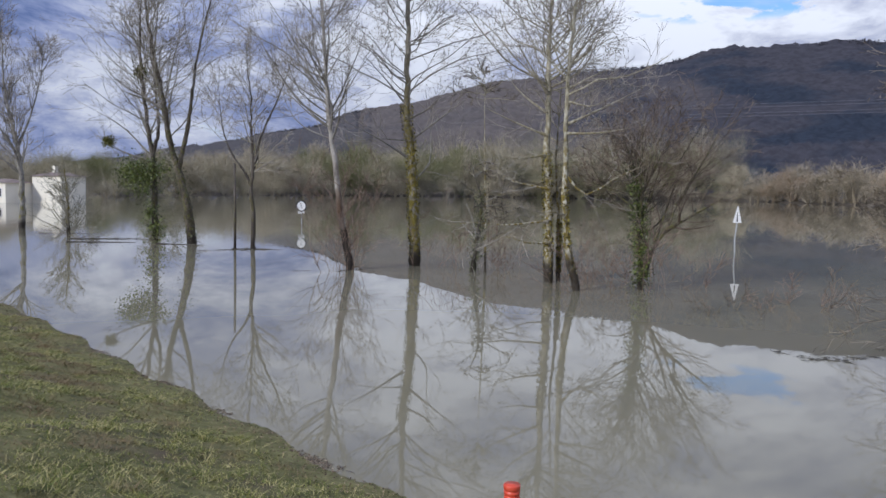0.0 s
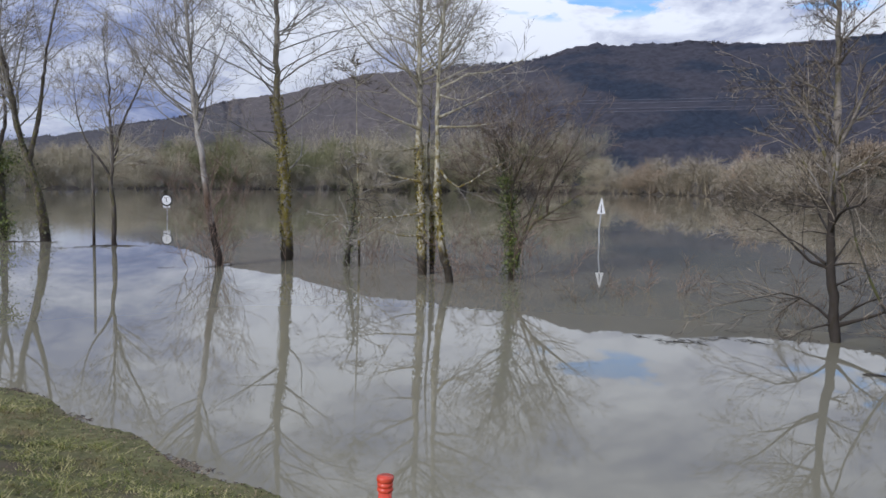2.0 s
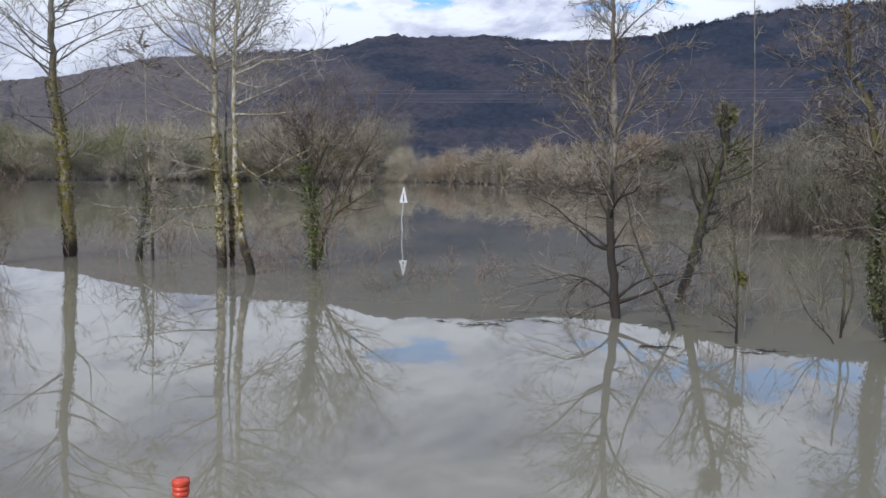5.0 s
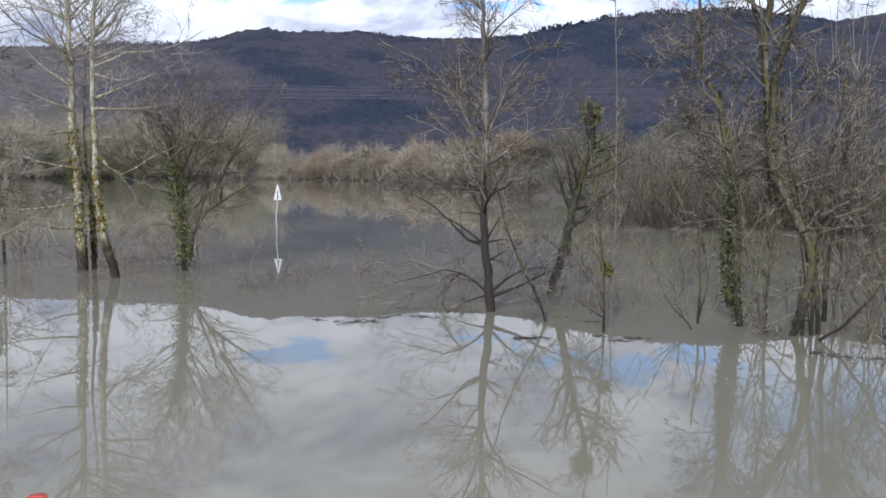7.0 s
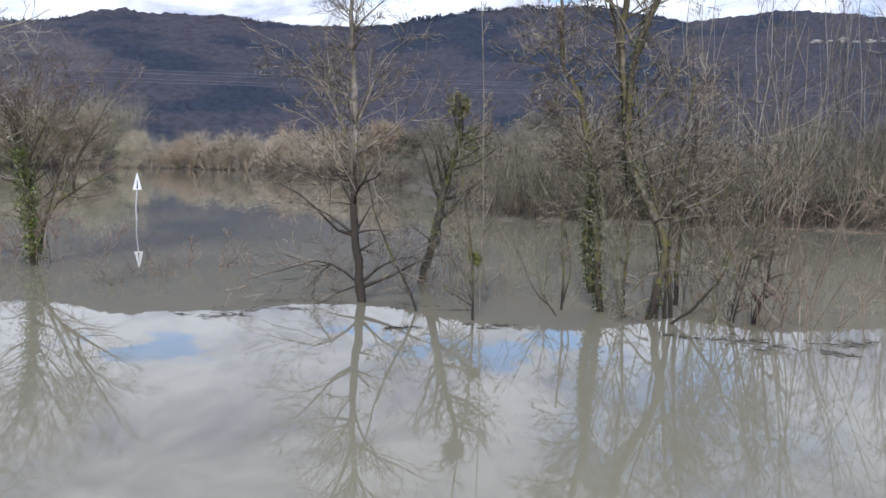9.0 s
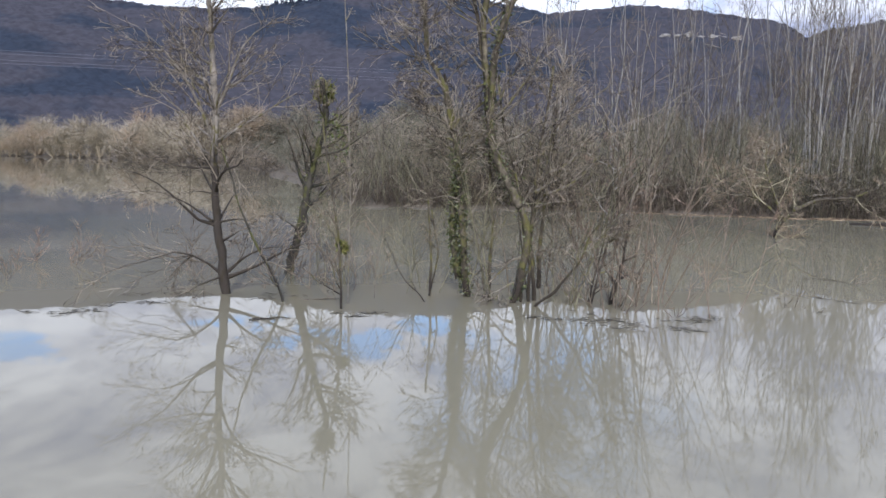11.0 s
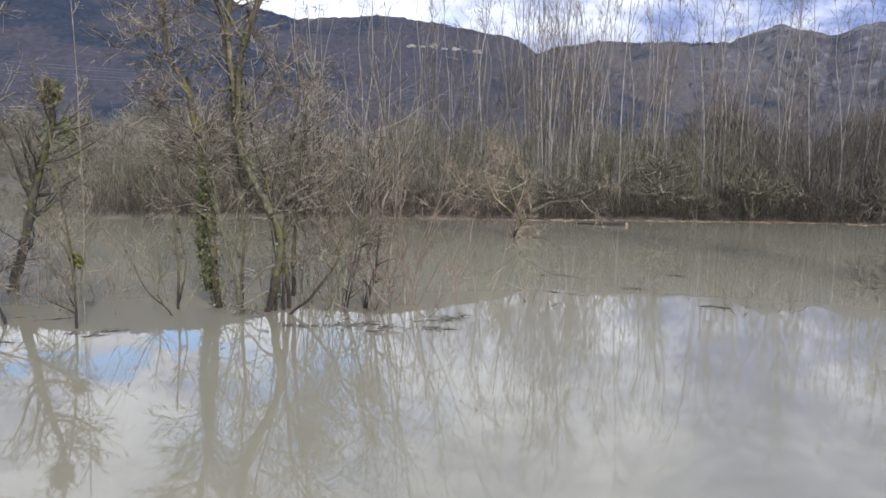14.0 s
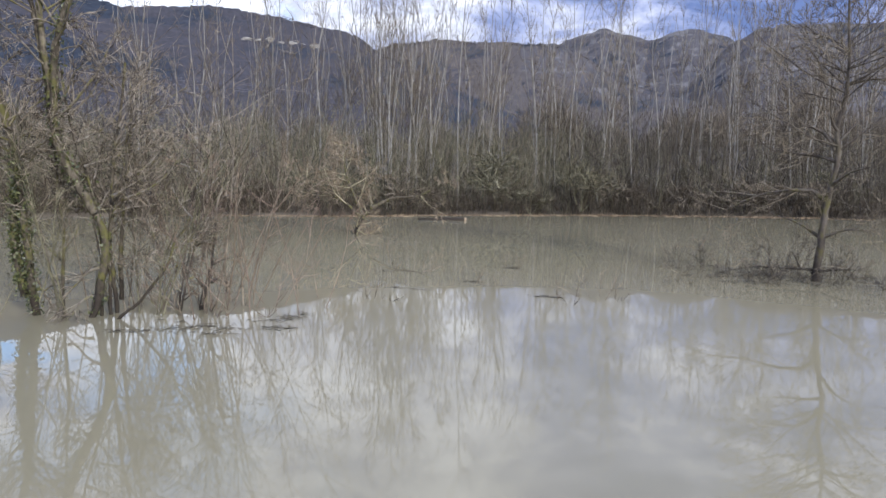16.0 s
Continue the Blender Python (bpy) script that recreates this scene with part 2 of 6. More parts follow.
twig_red = material("reddish_twigs", [(0.12, 0.08, 0.056), (0.235, 0.162, 0.115), (0.37, 0.275, 0.2)], 1.5, 9, 0.8, 0, island=0.35)
twig_tan = material("tan_twigs", [(0.136, 0.104, 0.068), (0.256, 0.2, 0.132), (0.368, 0.296, 0.2)], 1.5, 9, 0.8, 0, island=0.35)
moss_tuft = material("moss_tufts", [(0.06, 0.048, 0.014), (0.20, 0.165, 0.03), (0.38, 0.315, 0.06)], 5, 30, 0.95, 0, island=0.6)
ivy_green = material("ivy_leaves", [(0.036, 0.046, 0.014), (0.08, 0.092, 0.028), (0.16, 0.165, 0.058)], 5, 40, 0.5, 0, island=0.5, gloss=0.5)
# lighter copy of the ivy for the clumps, its greens carrying painted sunlight
ivy_bright = material("painted_sunlit_ivy", [(0.06, 0.082, 0.014), (0.125, 0.16, 0.028), (0.23, 0.255, 0.06)], 5, 40, 0.5, 0, island=0.5, gloss=0.5)
mistletoe_green = material("mistletoe_leaves", [(0.07, 0.075, 0.018), (0.16, 0.16, 0.036), (0.28, 0.265, 0.08)], 5, 40, 0.6, 0, island=0.5)
dead_leaf = material("dead_leaves", [(0.07, 0.045, 0.027), (0.19, 0.13, 0.075), (0.37, 0.28, 0.17)], 6, 40, 0.85, 0, island=0.6)
grass_green = material("grass_blades", [(0.11, 0.135, 0.025), (0.26, 0.262, 0.06), (0.52, 0.445, 0.185)], 3.0, 14, 0.75, 0, island=0.6, patch=((0.25, 0.185, 0.09), 1.2, 0.49, 0.60))
soil = material("turf_and_mud", [(0.065, 0.062, 0.024), (0.165, 0.155, 0.052), (0.28, 0.25, 0.10)], 2.2, 9, 0.95, 0.5, 0.05, patch=((0.135, 0.104, 0.055), 0.8, 0.52, 0.66))
leaf_mud = material("leafy_mud", [(0.06, 0.047, 0.032), (0.13, 0.105, 0.07), (0.21, 0.172, 0.118)], 0.8, 9, 0.95, 0.6, 0.05)


def hillside(name, wood, sunlit_wood, conifer, spread, rocks=None):
    """Bare winter forest: grey wood, a browner wood upstream of the azimuths in spread that paints in sunlight, dark
    conifers in drifts, rocks between.
    """
    m = bpy.data.materials.new(name)
    m.use_nodes = True
    n, k = m.node_tree.nodes, m.node_tree.links
    bsdf = n["Principled BSDF"]
    bsdf.inputs["Roughness"].default_value, bsdf.inputs["Specular IOR Level"].default_value = 0.95, 0.05
    tc = n.new("ShaderNodeTexCoord")

    def noise_of(s, d, squash=1.0):
        mp = n.new("ShaderNodeMapping")
        mp.inputs["Scale"].default_value = (1, 1, squash)
        k.new(tc.outputs["Object"], mp.inputs[0])
        t = n.new("ShaderNodeTexNoise")
        t.inputs["Scale"].default_value, t.inputs["Detail"].default_value = s, d
        k.new(mp.outputs[0], t.inputs[0])
        return t.outputs[0]

    def mixed(factor, a, b):
        x = n.new("ShaderNodeMix")
        x.data_type = "RGBA"
        k.new(factor, x.inputs["Factor"])
        for socket, c in (("A", a), ("B", b)):
            if isinstance(c, tuple):
                x.inputs[socket].default_value = (*c, 1)
            else:
                k.new(c, x.inputs[socket])
        return x.outputs["Result"]

    def ranged(v, lo, hi, to_lo=0.0, to_hi=1.0):
        r = n.new("ShaderNodeMapRange")
        r.interpolation_type = "SMOOTHSTEP"
        for key, val in (("From Min", lo), ("From Max", hi), ("To Min", to_lo), ("To Max", to_hi)):
            r.inputs[key].default_value = val
        k.new(v, r.inputs[0])
        return r.outputs[0]

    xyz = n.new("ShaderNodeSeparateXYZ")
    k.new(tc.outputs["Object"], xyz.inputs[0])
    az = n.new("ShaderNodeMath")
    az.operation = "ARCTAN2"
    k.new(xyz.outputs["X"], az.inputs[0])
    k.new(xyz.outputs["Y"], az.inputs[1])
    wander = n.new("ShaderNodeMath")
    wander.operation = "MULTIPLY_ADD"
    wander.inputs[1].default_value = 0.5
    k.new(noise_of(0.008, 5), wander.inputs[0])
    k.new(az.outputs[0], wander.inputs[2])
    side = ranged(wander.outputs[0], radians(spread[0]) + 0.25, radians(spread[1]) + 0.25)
    base = mixed(side, sunlit_wood, wood)
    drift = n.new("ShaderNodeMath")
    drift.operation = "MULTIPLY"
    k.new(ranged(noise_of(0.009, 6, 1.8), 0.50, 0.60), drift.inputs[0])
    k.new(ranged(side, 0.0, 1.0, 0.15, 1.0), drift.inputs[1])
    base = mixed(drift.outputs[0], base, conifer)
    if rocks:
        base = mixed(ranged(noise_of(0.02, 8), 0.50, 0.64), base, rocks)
    crown = noise_of(0.16, 6)
    shade = n.new("ShaderNodeVectorMath")
    shade.operation = "SCALE"
    k.new(base, shade.inputs[0])
    k.new(ranged(crown, 0.3, 0.7, 0.84, 1.18), shade.inputs["Scale"])
    k.new(shade.outputs[0], bsdf.inputs["Base Color"])
    b = n.new("ShaderNodeBump")
    b.inputs["Strength"].default_value, b.inputs["Distance"].default_value = 0.25, 3.0
    k.new(crown, b.inputs["Height"])
    k.new(b.outputs[0], bsdf.inputs["Normal"])
    return m


# brown upstream paints in sun, slate downstream paints in cloud shadow
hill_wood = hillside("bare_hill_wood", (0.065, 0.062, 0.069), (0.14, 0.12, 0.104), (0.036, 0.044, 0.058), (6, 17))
# paler than the near hills: distance haze put into the colours
back_wood = hillside("hazed_back_wood", (0.104, 0.092, 0.085), (0.098, 0.090, 0.086), (0.066, 0.066, 0.070), (10, 20))
# wood greys lightened to paint in distance haze, limestone patches between
peak_wood = hillside("hazed_limestone_peaks", (0.098, 0.092, 0.094), (0.098, 0.092, 0.094), (0.075, 0.076, 0.084), (10, 20), rocks=(0.16, 0.152, 0.148))
# stops kept pale and close together to paint in haze over the far bank
far_wood = material("far_bank_wood", [(0.29, 0.252, 0.17), (0.43, 0.375, 0.255), (0.56, 0.49, 0.345)], 0.02, 0.2, 0.9, 0, island=0.35, patch=((0.20, 0.20, 0.09), 0.03, 0.5, 0.62), gloss=0.1)
tan_wood = material("tan_bank_wood", [(0.19, 0.155, 0.10), (0.33, 0.278, 0.19), (0.47, 0.41, 0.30)], 0.04, 0.3, 0.9, 0, island=0.4, patch=((0.38, 0.28, 0.185), 0.03, 0.5, 0.62), gloss=0.1)
rock = material("limestone", [(0.224, 0.2, 0.16), (0.336, 0.312, 0.264), (0.44, 0.416, 0.368)], 0.05, 0.4, 0.9, 0.3, 0.5)
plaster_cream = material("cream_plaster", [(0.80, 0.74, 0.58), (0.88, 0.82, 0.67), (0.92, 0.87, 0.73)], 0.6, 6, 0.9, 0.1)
roof_tile = material("roof_tiles", [(0.17, 0.13, 0.10), (0.27, 0.21, 0.17), (0.36, 0.29, 0.24)], 1.0, 9, 0.85, 0.4)
glass_dark = material("window_glass", [(0.02, 0.022, 0.025), (0.03, 0.032, 0.036)], 1, 4, 0.08, 0, gloss=0.6)
paint_white = material("sign_white", [(0.7136, 0.6996, 0.658), (0.8433, 0.8268, 0.7814), (0.8866, 0.8692, 0.8226)], 3, 25, 0.45, 0.05, 0.004)
paint_black = material("sign_black", [(0.015, 0.015, 0.016), (0.03, 0.03, 0.032)], 4, 20, 0.5, 0)
galvanised = material("galvanised_steel", [(0.38, 0.38, 0.37), (0.52, 0.52, 0.5), (0.6, 0.6, 0.58)], 5, 40, 0.5, 0.1, 0.004)
pipe_red = material("red_plastic", [(0.62, 0.055, 0.022), (0.74, 0.085, 0.036), (0.82, 0.14, 0.07)], 5, 30, 0.42, 0.05, 0.004, gloss=0.5)
wire_grey = material("cable_aluminium", [(0.22, 0.23, 0.25), (0.30, 0.31, 0.33)], 1, 5, 0.5, 0)
log_cut = material("cut_wood", [(0.26, 0.19, 0.115), (0.33, 0.25, 0.16), (0.40, 0.31, 0.21)], 5, 30, 0.8, 0.2)

water_mat = bpy.data.materials.new("muddy_water")
water_mat.use_nodes = True
qn, ql = water_mat.node_tree.nodes, water_mat.node_tree.links
qb = qn["Principled BSDF"]
qb.inputs["Roughness"].default_value = 0.0
qb.inputs["IOR"].default_value = 1.333
qc = qn.new("ShaderNodeTexCoord")


def water_noise(scale, detail, sx=1.0, sy=1.0):
    mp = qn.new("ShaderNodeMapping")
    mp.inputs["Scale"].default_value = (sx, sy, 1)
    ql.new(qc.outputs["Object"], mp.inputs[0])
    t = qn.new("ShaderNodeTexNoise")
    t.inputs["Scale"].default_value, t.inputs["Detail"].default_value = scale, detail
    ql.new(mp.outputs[0], t.inputs[0])
    return t.outputs[0]


silt = qn.new("ShaderNodeValToRGB")
silt.color_ramp.elements[0].position, silt.color_ramp.elements[0].color = 0.35, (0.250, 0.222, 0.140, 1)
silt.color_ramp.elements[1].position, silt.color_ramp.elements[1].color = 0.65, (0.285, 0.254, 0.165, 1)
ql.new(water_noise(0.09, 3), silt.inputs[0])
ql.new(silt.outputs[0], qb.inputs["Base Color"])
ripple = qn.new("ShaderNodeBump")
ripple.inputs["Distance"].default_value = 0.02
calm = qn.new("ShaderNodeMapRange")
calm.inputs["From Min"].default_value, calm.inputs["From Max"].default_value = 0.45, 0.7
calm.inputs["To Min"].default_value, calm.inputs["To Max"].default_value = 0.002, 0.010
ql.new(water_noise(0.05, 2), calm.inputs[0])
# the current ruffles the water upstream
place = qn.new("ShaderNodeSeparateXYZ")
ql.new(qc.outputs["Object"], place.inputs[0])
slant = qn.new("ShaderNodeMath")
slant.operation = "MULTIPLY_ADD"
slant.inputs[1].default_value = -1.9
ql.new(place.outputs["X"], slant.inputs[0])
ql.new(place.outputs["Y"], slant.inputs[2])
stream = qn.new("ShaderNodeMapRange")
stream.interpolation_type = "SMOOTHSTEP"
stream.inputs["From Min"].default_value, stream.inputs["From Max"].default_value = 50.0, 72.0
stream.inputs["To Min"].default_value, stream.inputs["To Max"].default_value = 0.0, 0.10
ql.new(slant.outputs[0], stream.inputs[0])
ruffle = qn.new("ShaderNodeMath")
ql.new(calm.outputs[0], ruffle.inputs[0])
ql.new(stream.outputs[0], ruffle.inputs[1])
ql.new(ruffle.outputs[0], ripple.inputs["Strength"])
ql.new(water_noise(2.6, 4, 1.0, 1.5), ripple.inputs["Height"])
ql.new(ripple.outputs[0], qb.inputs["Normal"])


# ---- mesh tools ----
def raw_mesh(name, verts, faces, smooth=False):
    me = bpy.data.meshes.new(name)
    verts, faces = np.asarray(verts, dtype=np.float32), np.asarray(faces, dtype=np.int32)
    n, k = faces.shape
    me.vertices.add(len(verts))
    me.vertices.foreach_set("co", verts.ravel())
    me.loops.add(n * k)
    me.loops.foreach_set("vertex_index", faces.ravel())
    me.polygons.add(n)
    me.polygons.foreach_set("loop_start", np.arange(0, n * k, k, dtype=np.int32))
    me.polygons.foreach_set("use_smooth", np.full(n, smooth))
    me.update(calc_edges=True)
    return me


def solid(name, verts, faces, mat, parent=None, label="", smooth=False):
    """An object from arrays, as a part of parent or on its own."""
    me = raw_mesh(name, verts, faces, smooth)
    me.materials.append(mat)
    ob = new(name, me)
    ob.parent = parent
    return tagged(ob, label)


def part(name, bm, mat, parent, label=""):
    me = bpy.data.meshes.new(name)
    bm.to_mesh(me)
    bm.free()
    me.materials.append(mat)
    ob = new(name, me)
    ob.parent = parent
    return tagged(ob, label)


def thing(name, place, label, category, group=""):
    ob = new(name)
    ob.location = place
    return tagged(ob, label, category, group)


def box(bm, size, centre, bevel=0.0):
    made = bmesh.ops.create_cube(bm, size=1, matrix=Matrix.LocRotScale(centre, None, size))
    if bevel:
        edges = {e for v in made["verts"] for e in v.link_edges}
        bmesh.ops.bevel(bm, geom=list(edges), offset=bevel, segments=2, affect="EDGES")


def rod(bm, pts, radii, sides=12, cap=True):
    """A round bar along pts."""
    rings = []
    for i, p in enumerate(pts):
        a, b = Vector(pts[max(i - 1, 0)]), Vector(pts[min(i + 1, len(pts) - 1)])
        t = (b - a).normalized()
        u = t.orthogonal().normalized() if abs(t.z) < 0.99 else Vector((1, 0, 0))
        v = t.cross(u).normalized()
        u = v.cross(t)
        rings.append([bm.verts.new(Vector(p) + radii[i] * (math.cos(2 * math.pi * s / sides) * u + math.sin(2 * math.pi * s / sides) * v)) for s in range(sides)])
    for r0, r1 in zip(rings, rings[1:]):
        for s in range(sides):
            bm.faces.new((r0[s], r0[(s + 1) % sides], r1[(s + 1) % sides], r1[s])).smooth = True
    if cap:
        bm.faces.new(list(reversed(rings[0])))
        bm.faces.new(rings[-1])


# ---- growing wood: every level is an array of lines (n, k, 3) with radii (n, k) ----
def unit(v):
    return v / np.maximum(np.linalg.norm(v, axis=-1, keepdims=True), 1e-9)


def smooth_line(pts, n):
    """A curved line of n points through pts."""
    p = np.array(pts, float)
    d = np.concatenate([[0], np.cumsum(np.linalg.norm(np.diff(p, axis=0), axis=1))])
    slope = np.gradient(p, d, axis=0)
    s = np.linspace(0, d[-1], n)
    i = np.clip(np.searchsorted(d, s, "right") - 1, 0, len(d) - 2)
    h = (d[i + 1] - d[i])[:, None]
    t = ((s - d[i])[:, None]) / h
    return ((2 * t**3 - 3 * t**2 + 1) * p[i] + (t**3 - 2 * t**2 + t) * h * slope[i] + (3 * t**2 - 2 * t**3) * p[i + 1] + (t**3 - t**2) * h * slope[i + 1])


def grow(lines, radii, count, rng, span=(0.2, 1.0), angle=(35, 70), length=0.5, short=0.6, k=5, lift=0.05, wiggle=0.12, ratio=0.55, tip=0.25, least=0.004, absolute=False, flat=0.0):
    """Side shoots on lines: count on each, between the span's shares of its length. short: how much shorter they get towards its tip."""
    n, kk, _ = lines.shape
    par = np.repeat(np.arange(n), count)
    m = len(par)
    t = rng.uniform(span[0], span[1], m)
    f = t * (kk - 1)
    i = np.clip(f.astype(int), 0, kk - 2)
    w = (f - i)[:, None]
    start = lines[par, i] * (1 - w) + lines[par, i + 1] * w
    tang = unit(lines[par, i + 1] - lines[par, i])
    rad = radii[par, i] * (1 - w[:, 0]) + radii[par, i + 1] * w[:, 0]
    size = np.linalg.norm(np.diff(lines, axis=1), axis=2).sum(1)[par] if not absolute else 1.0
    side = rng.normal(size=(m, 3))
    side[:, 2] *= 1 - flat
    side = unit(side - (side * tang).sum(1, keepdims=True) * tang)
    a = np.radians(rng.uniform(angle[0], angle[1], m))[:, None]
    d = np.cos(a) * tang + np.sin(a) * side
    long = length * size * (1 - short * (t - span[0]) / max(span[1] - span[0], 1e-6)) * rng.uniform(0.55, 1.2, m)
    pts = [start]
    for _ in range(k - 1):
        pts.append(pts[-1] + d * (long / (k - 1))[:, None])
        d = unit(d + wiggle * rng.normal(size=(m, 3)) + np.array((0, 0, lift)))
    r0 = np.maximum(rad * ratio * rng.uniform(0.6, 1.1, m), least)
    return np.stack(pts, 1), r0[:, None] * np.linspace(1, tip, k)[None] + 0 * r0[:, None]


def tubes(batches, sides):
    """Vertices and quads of round stems for the lines."""
    vs, fs, at = [], [], 0
    for (p, r), s in zip(batches, sides):
        n, k, _ = p.shape
        if not n:
            continue
        tang = unit(np.gradient(p, axis=1))
        ref = np.where(np.abs(tang[:, :1, 2:3]) > 0.8, np.array((1.0, 0, 0)), np.array((0, 0, 1.0)))
        u = unit(np.cross(tang, np.broadcast_to(ref, tang.shape)))
        v = np.cross(tang, u)
        a = 2 * np.pi * np.arange(s) / s
        ring = p[:, :, None] + r[:, :, None, None] * (np.cos(a)[:, None] * u[:, :, None] + np.sin(a)[:, None] * v[:, :, None])
        ids = at + np.arange(n * k * s).reshape(n, k, s)
        nxt = np.roll(ids, -1, axis=2)
        fs.append(np.stack([ids[:, :-1], nxt[:, :-1], nxt[:, 1:], ids[:, 1:]], -1).reshape(-1, 4))
        vs.append(ring.reshape(-1, 3))
        at += n * k * s
    return np.concatenate(vs), np.concatenate(fs)


def ribbons(p, r, rng):
    """Flat thin twigs along the lines."""
    n, k, _ = p.shape
    side = unit(np.cross(p[:, -1] - p[:, 0], rng.normal(size=(n, 3))))[:, None] * r[:, :, None]
    v = np.stack([p - side, p + side], 2).reshape(-1, 3)
    i = np.arange(n * k * 2).reshape(n, k, 2)
    return v, np.stack([i[:, :-1, 0], i[:, :-1, 1], i[:, 1:, 1], i[:, 1:, 0]], -1).reshape(-1, 4)


def joined(*pieces):
    """One set of arrays from several (vertices, faces)."""
    at = np.cumsum([0] + [len(v) for v, _ in pieces])
    return np.concatenate([v for v, _ in pieces]), np.concatenate([f + a for (_, f), a in zip(pieces, at)])


def leaves(centres, size, rng, lean=1.0):
    """A small folded-diamond leaf at each centre."""
    n = len(centres)
    a = unit(rng.normal(size=(n, 3)))
    b = unit(np.cross(a, rng.normal(size=(n, 3)) + (0, 0, lean)))
    s = (size * rng.uniform(0.6, 1.3, n))[:, None]
    v = np.stack([centres - a * s, centres + b * s * 0.6, centres + a * s, centres - b * s * 0.6], 1).reshape(-1, 3)
    return v, np.arange(4 * n).reshape(n, 4)


def along(line, n, rng, lo=0.0, hi=1.0):
    t = rng.uniform(lo, hi, n) * (len(line) - 1)
    i = np.clip(t.astype(int), 0, len(line) - 2)
    w = (t - i)[:, None]
    return line[i] * (1 - w) + line[i + 1] * w


def trunk_of(pts, thick, top=0.4, extend=0.0, n=26, sink=1.3):
    """A trunk's line and radii; sink: how far its foot goes under the water; extend: metres on past the last point."""
    pts = [np.array(q, float) for q in pts]
    if sink:
        pts.insert(0, pts[0] + np.array((0, 0, -sink)))
    if extend:
        d = unit(pts[-1] - pts[-2]) + np.array((0, 0, 0.5))
        pts.append(pts[-1] + unit(d) * extend)
    line = smooth_line(pts, n)
    share = np.linspace(0, 1, n)
    return line, thick / 2 * ((1 - share) ** 1.05 * (1 - top) + top * (1 - 0.9 * share)) * (1 + 0.35 * np.exp(-share * 14))


def tree(name, label, stems, bark, twig, seed, limbs=16, limb_len=3.0, span=(0.3, 0.97), angle=(40, 75), lift=0.08, branches=6, twigs=4, twiglets=1, twig_len=0.66,
         short=0.55, ivy=0, ivy_to=0.5, mistletoe=(), bough=(), fine=0.004, category="tree", group="flooded trees", wiggle=0.10, ivy_stems=1, ivy_wide=0.42, limb_bark=None, ivy_clumps=(), moss=0, moss_to=0.45, limb_ratio=0.48):
    """stems: (points, thickness or its values at foot and tip, metres past the last point); bough: single limbs drawn the same way."""
    rng = np.random.default_rng(seed)
    base = np.array(stems[0][0][0], float) * (1, 1, 0)
    top = thing(name, base, label, category, group)
    limb_lines, limb_radii = [], []
    for j, (pts, thick, more) in enumerate(stems):
        thick, end = thick if isinstance(thick, tuple) else (thick, 0)
        line, rad = trunk_of(pts, thick, extend=more, sink=1.3 if pts[0][2] < 0.2 else 0, n=44)
        if end:
            rad = np.linspace(thick, end, len(rad)) / 1.72
        jit = rng.normal(size=line.shape) * thick * 0.05
        thick, rad = thick * 0.86, rad * 0.86 * (1 + 0.09 * rng.normal(size=len(rad)))
        v, f = tubes([((line + jit - base)[None], rad[None])], [10])
        solid("trunk", v, f, bark, top, smooth=True)
        tall = line[-1, 2] - max(line[0, 2], 0)
        share = max(3, int(2.0 * limbs * (1 if j == 0 else 0.4) * min(1, tall / 4.5)))
        p, r = grow(line[None], rad[None], share, rng, span, angle, limb_len * min(1, 0.25 + tall / 4), short, 8, lift, wiggle, limb_ratio, 0.3, 0.016, absolute=True)
        limb_lines.append(p)
        limb_radii.append(r)
        if ivy and j < ivy_stems:
            c = along(line, ivy, rng, 0.04, ivy_to) + rng.normal(size=(ivy, 3)) * (thick * ivy_wide, thick * ivy_wide, 0.1)
            v, f = leaves(c[c[:, 2] > 0.02] - base, 0.024 + 0.0006 * math.hypot(base[0], base[1]), rng)
            solid("ivy", v, f, ivy_green, top, "dark green ivy leaves round the trunk")
        if moss and j < ivy_stems:
            c = along(line, moss, rng, 0.05, moss_to)
            turn = rng.uniform(0, 2 * np.pi, moss)
            c = c + np.column_stack([np.cos(turn), np.sin(turn), 0 * turn]) * (thick * rng.uniform(0.38, 0.56, moss))[:, None]
            v, f = leaves(c[c[:, 2] > 0.3] - base, 0.045, rng)
            tagged(solid("moss", v, f, moss_tuft, top, "tufts of yellow-brown moss"), kind="stuff")
    for pts, thick in bough:
        line, rad = trunk_of(pts, thick, n=8, sink=0, top=0.35)
        limb_lines.append(line[None])
        limb_radii.append(rad[None] * 1.1)
    p1, r1 = np.concatenate(limb_lines), np.concatenate(limb_radii)
    for a, b in zip(p1, r1):
        v, f = tubes([((a - base)[None], b[None])], [5])
        solid("limb", v, f, limb_bark or (bark_limb if bark in (bark_dark, bark_mossy) else bark), top, smooth=True)
    p2, r2 = grow(p1, r1, branches, rng, (0.12, 1.0), (25, 60), twig_len, 0.5, 6, lift * 0.8, wiggle * 1.25, 0.42, 0.35, fine * 1.3)
    p3, r3 = grow(p2, r2, twigs, rng, (0.15, 1.0), (22, 55), 0.58, 0.4, 4, lift, wiggle * 1.25, 0.42, 0.5, fine)
    batch, sides = [(p2 - base, r2)], [4]
    if twiglets:
        p4, r4 = grow(p3, r3, twiglets, rng, (0.2, 1.0), (20, 50), 0.6, 0.3, 3, lift, wiggle, 0.6, 0.6, fine * 0.8)
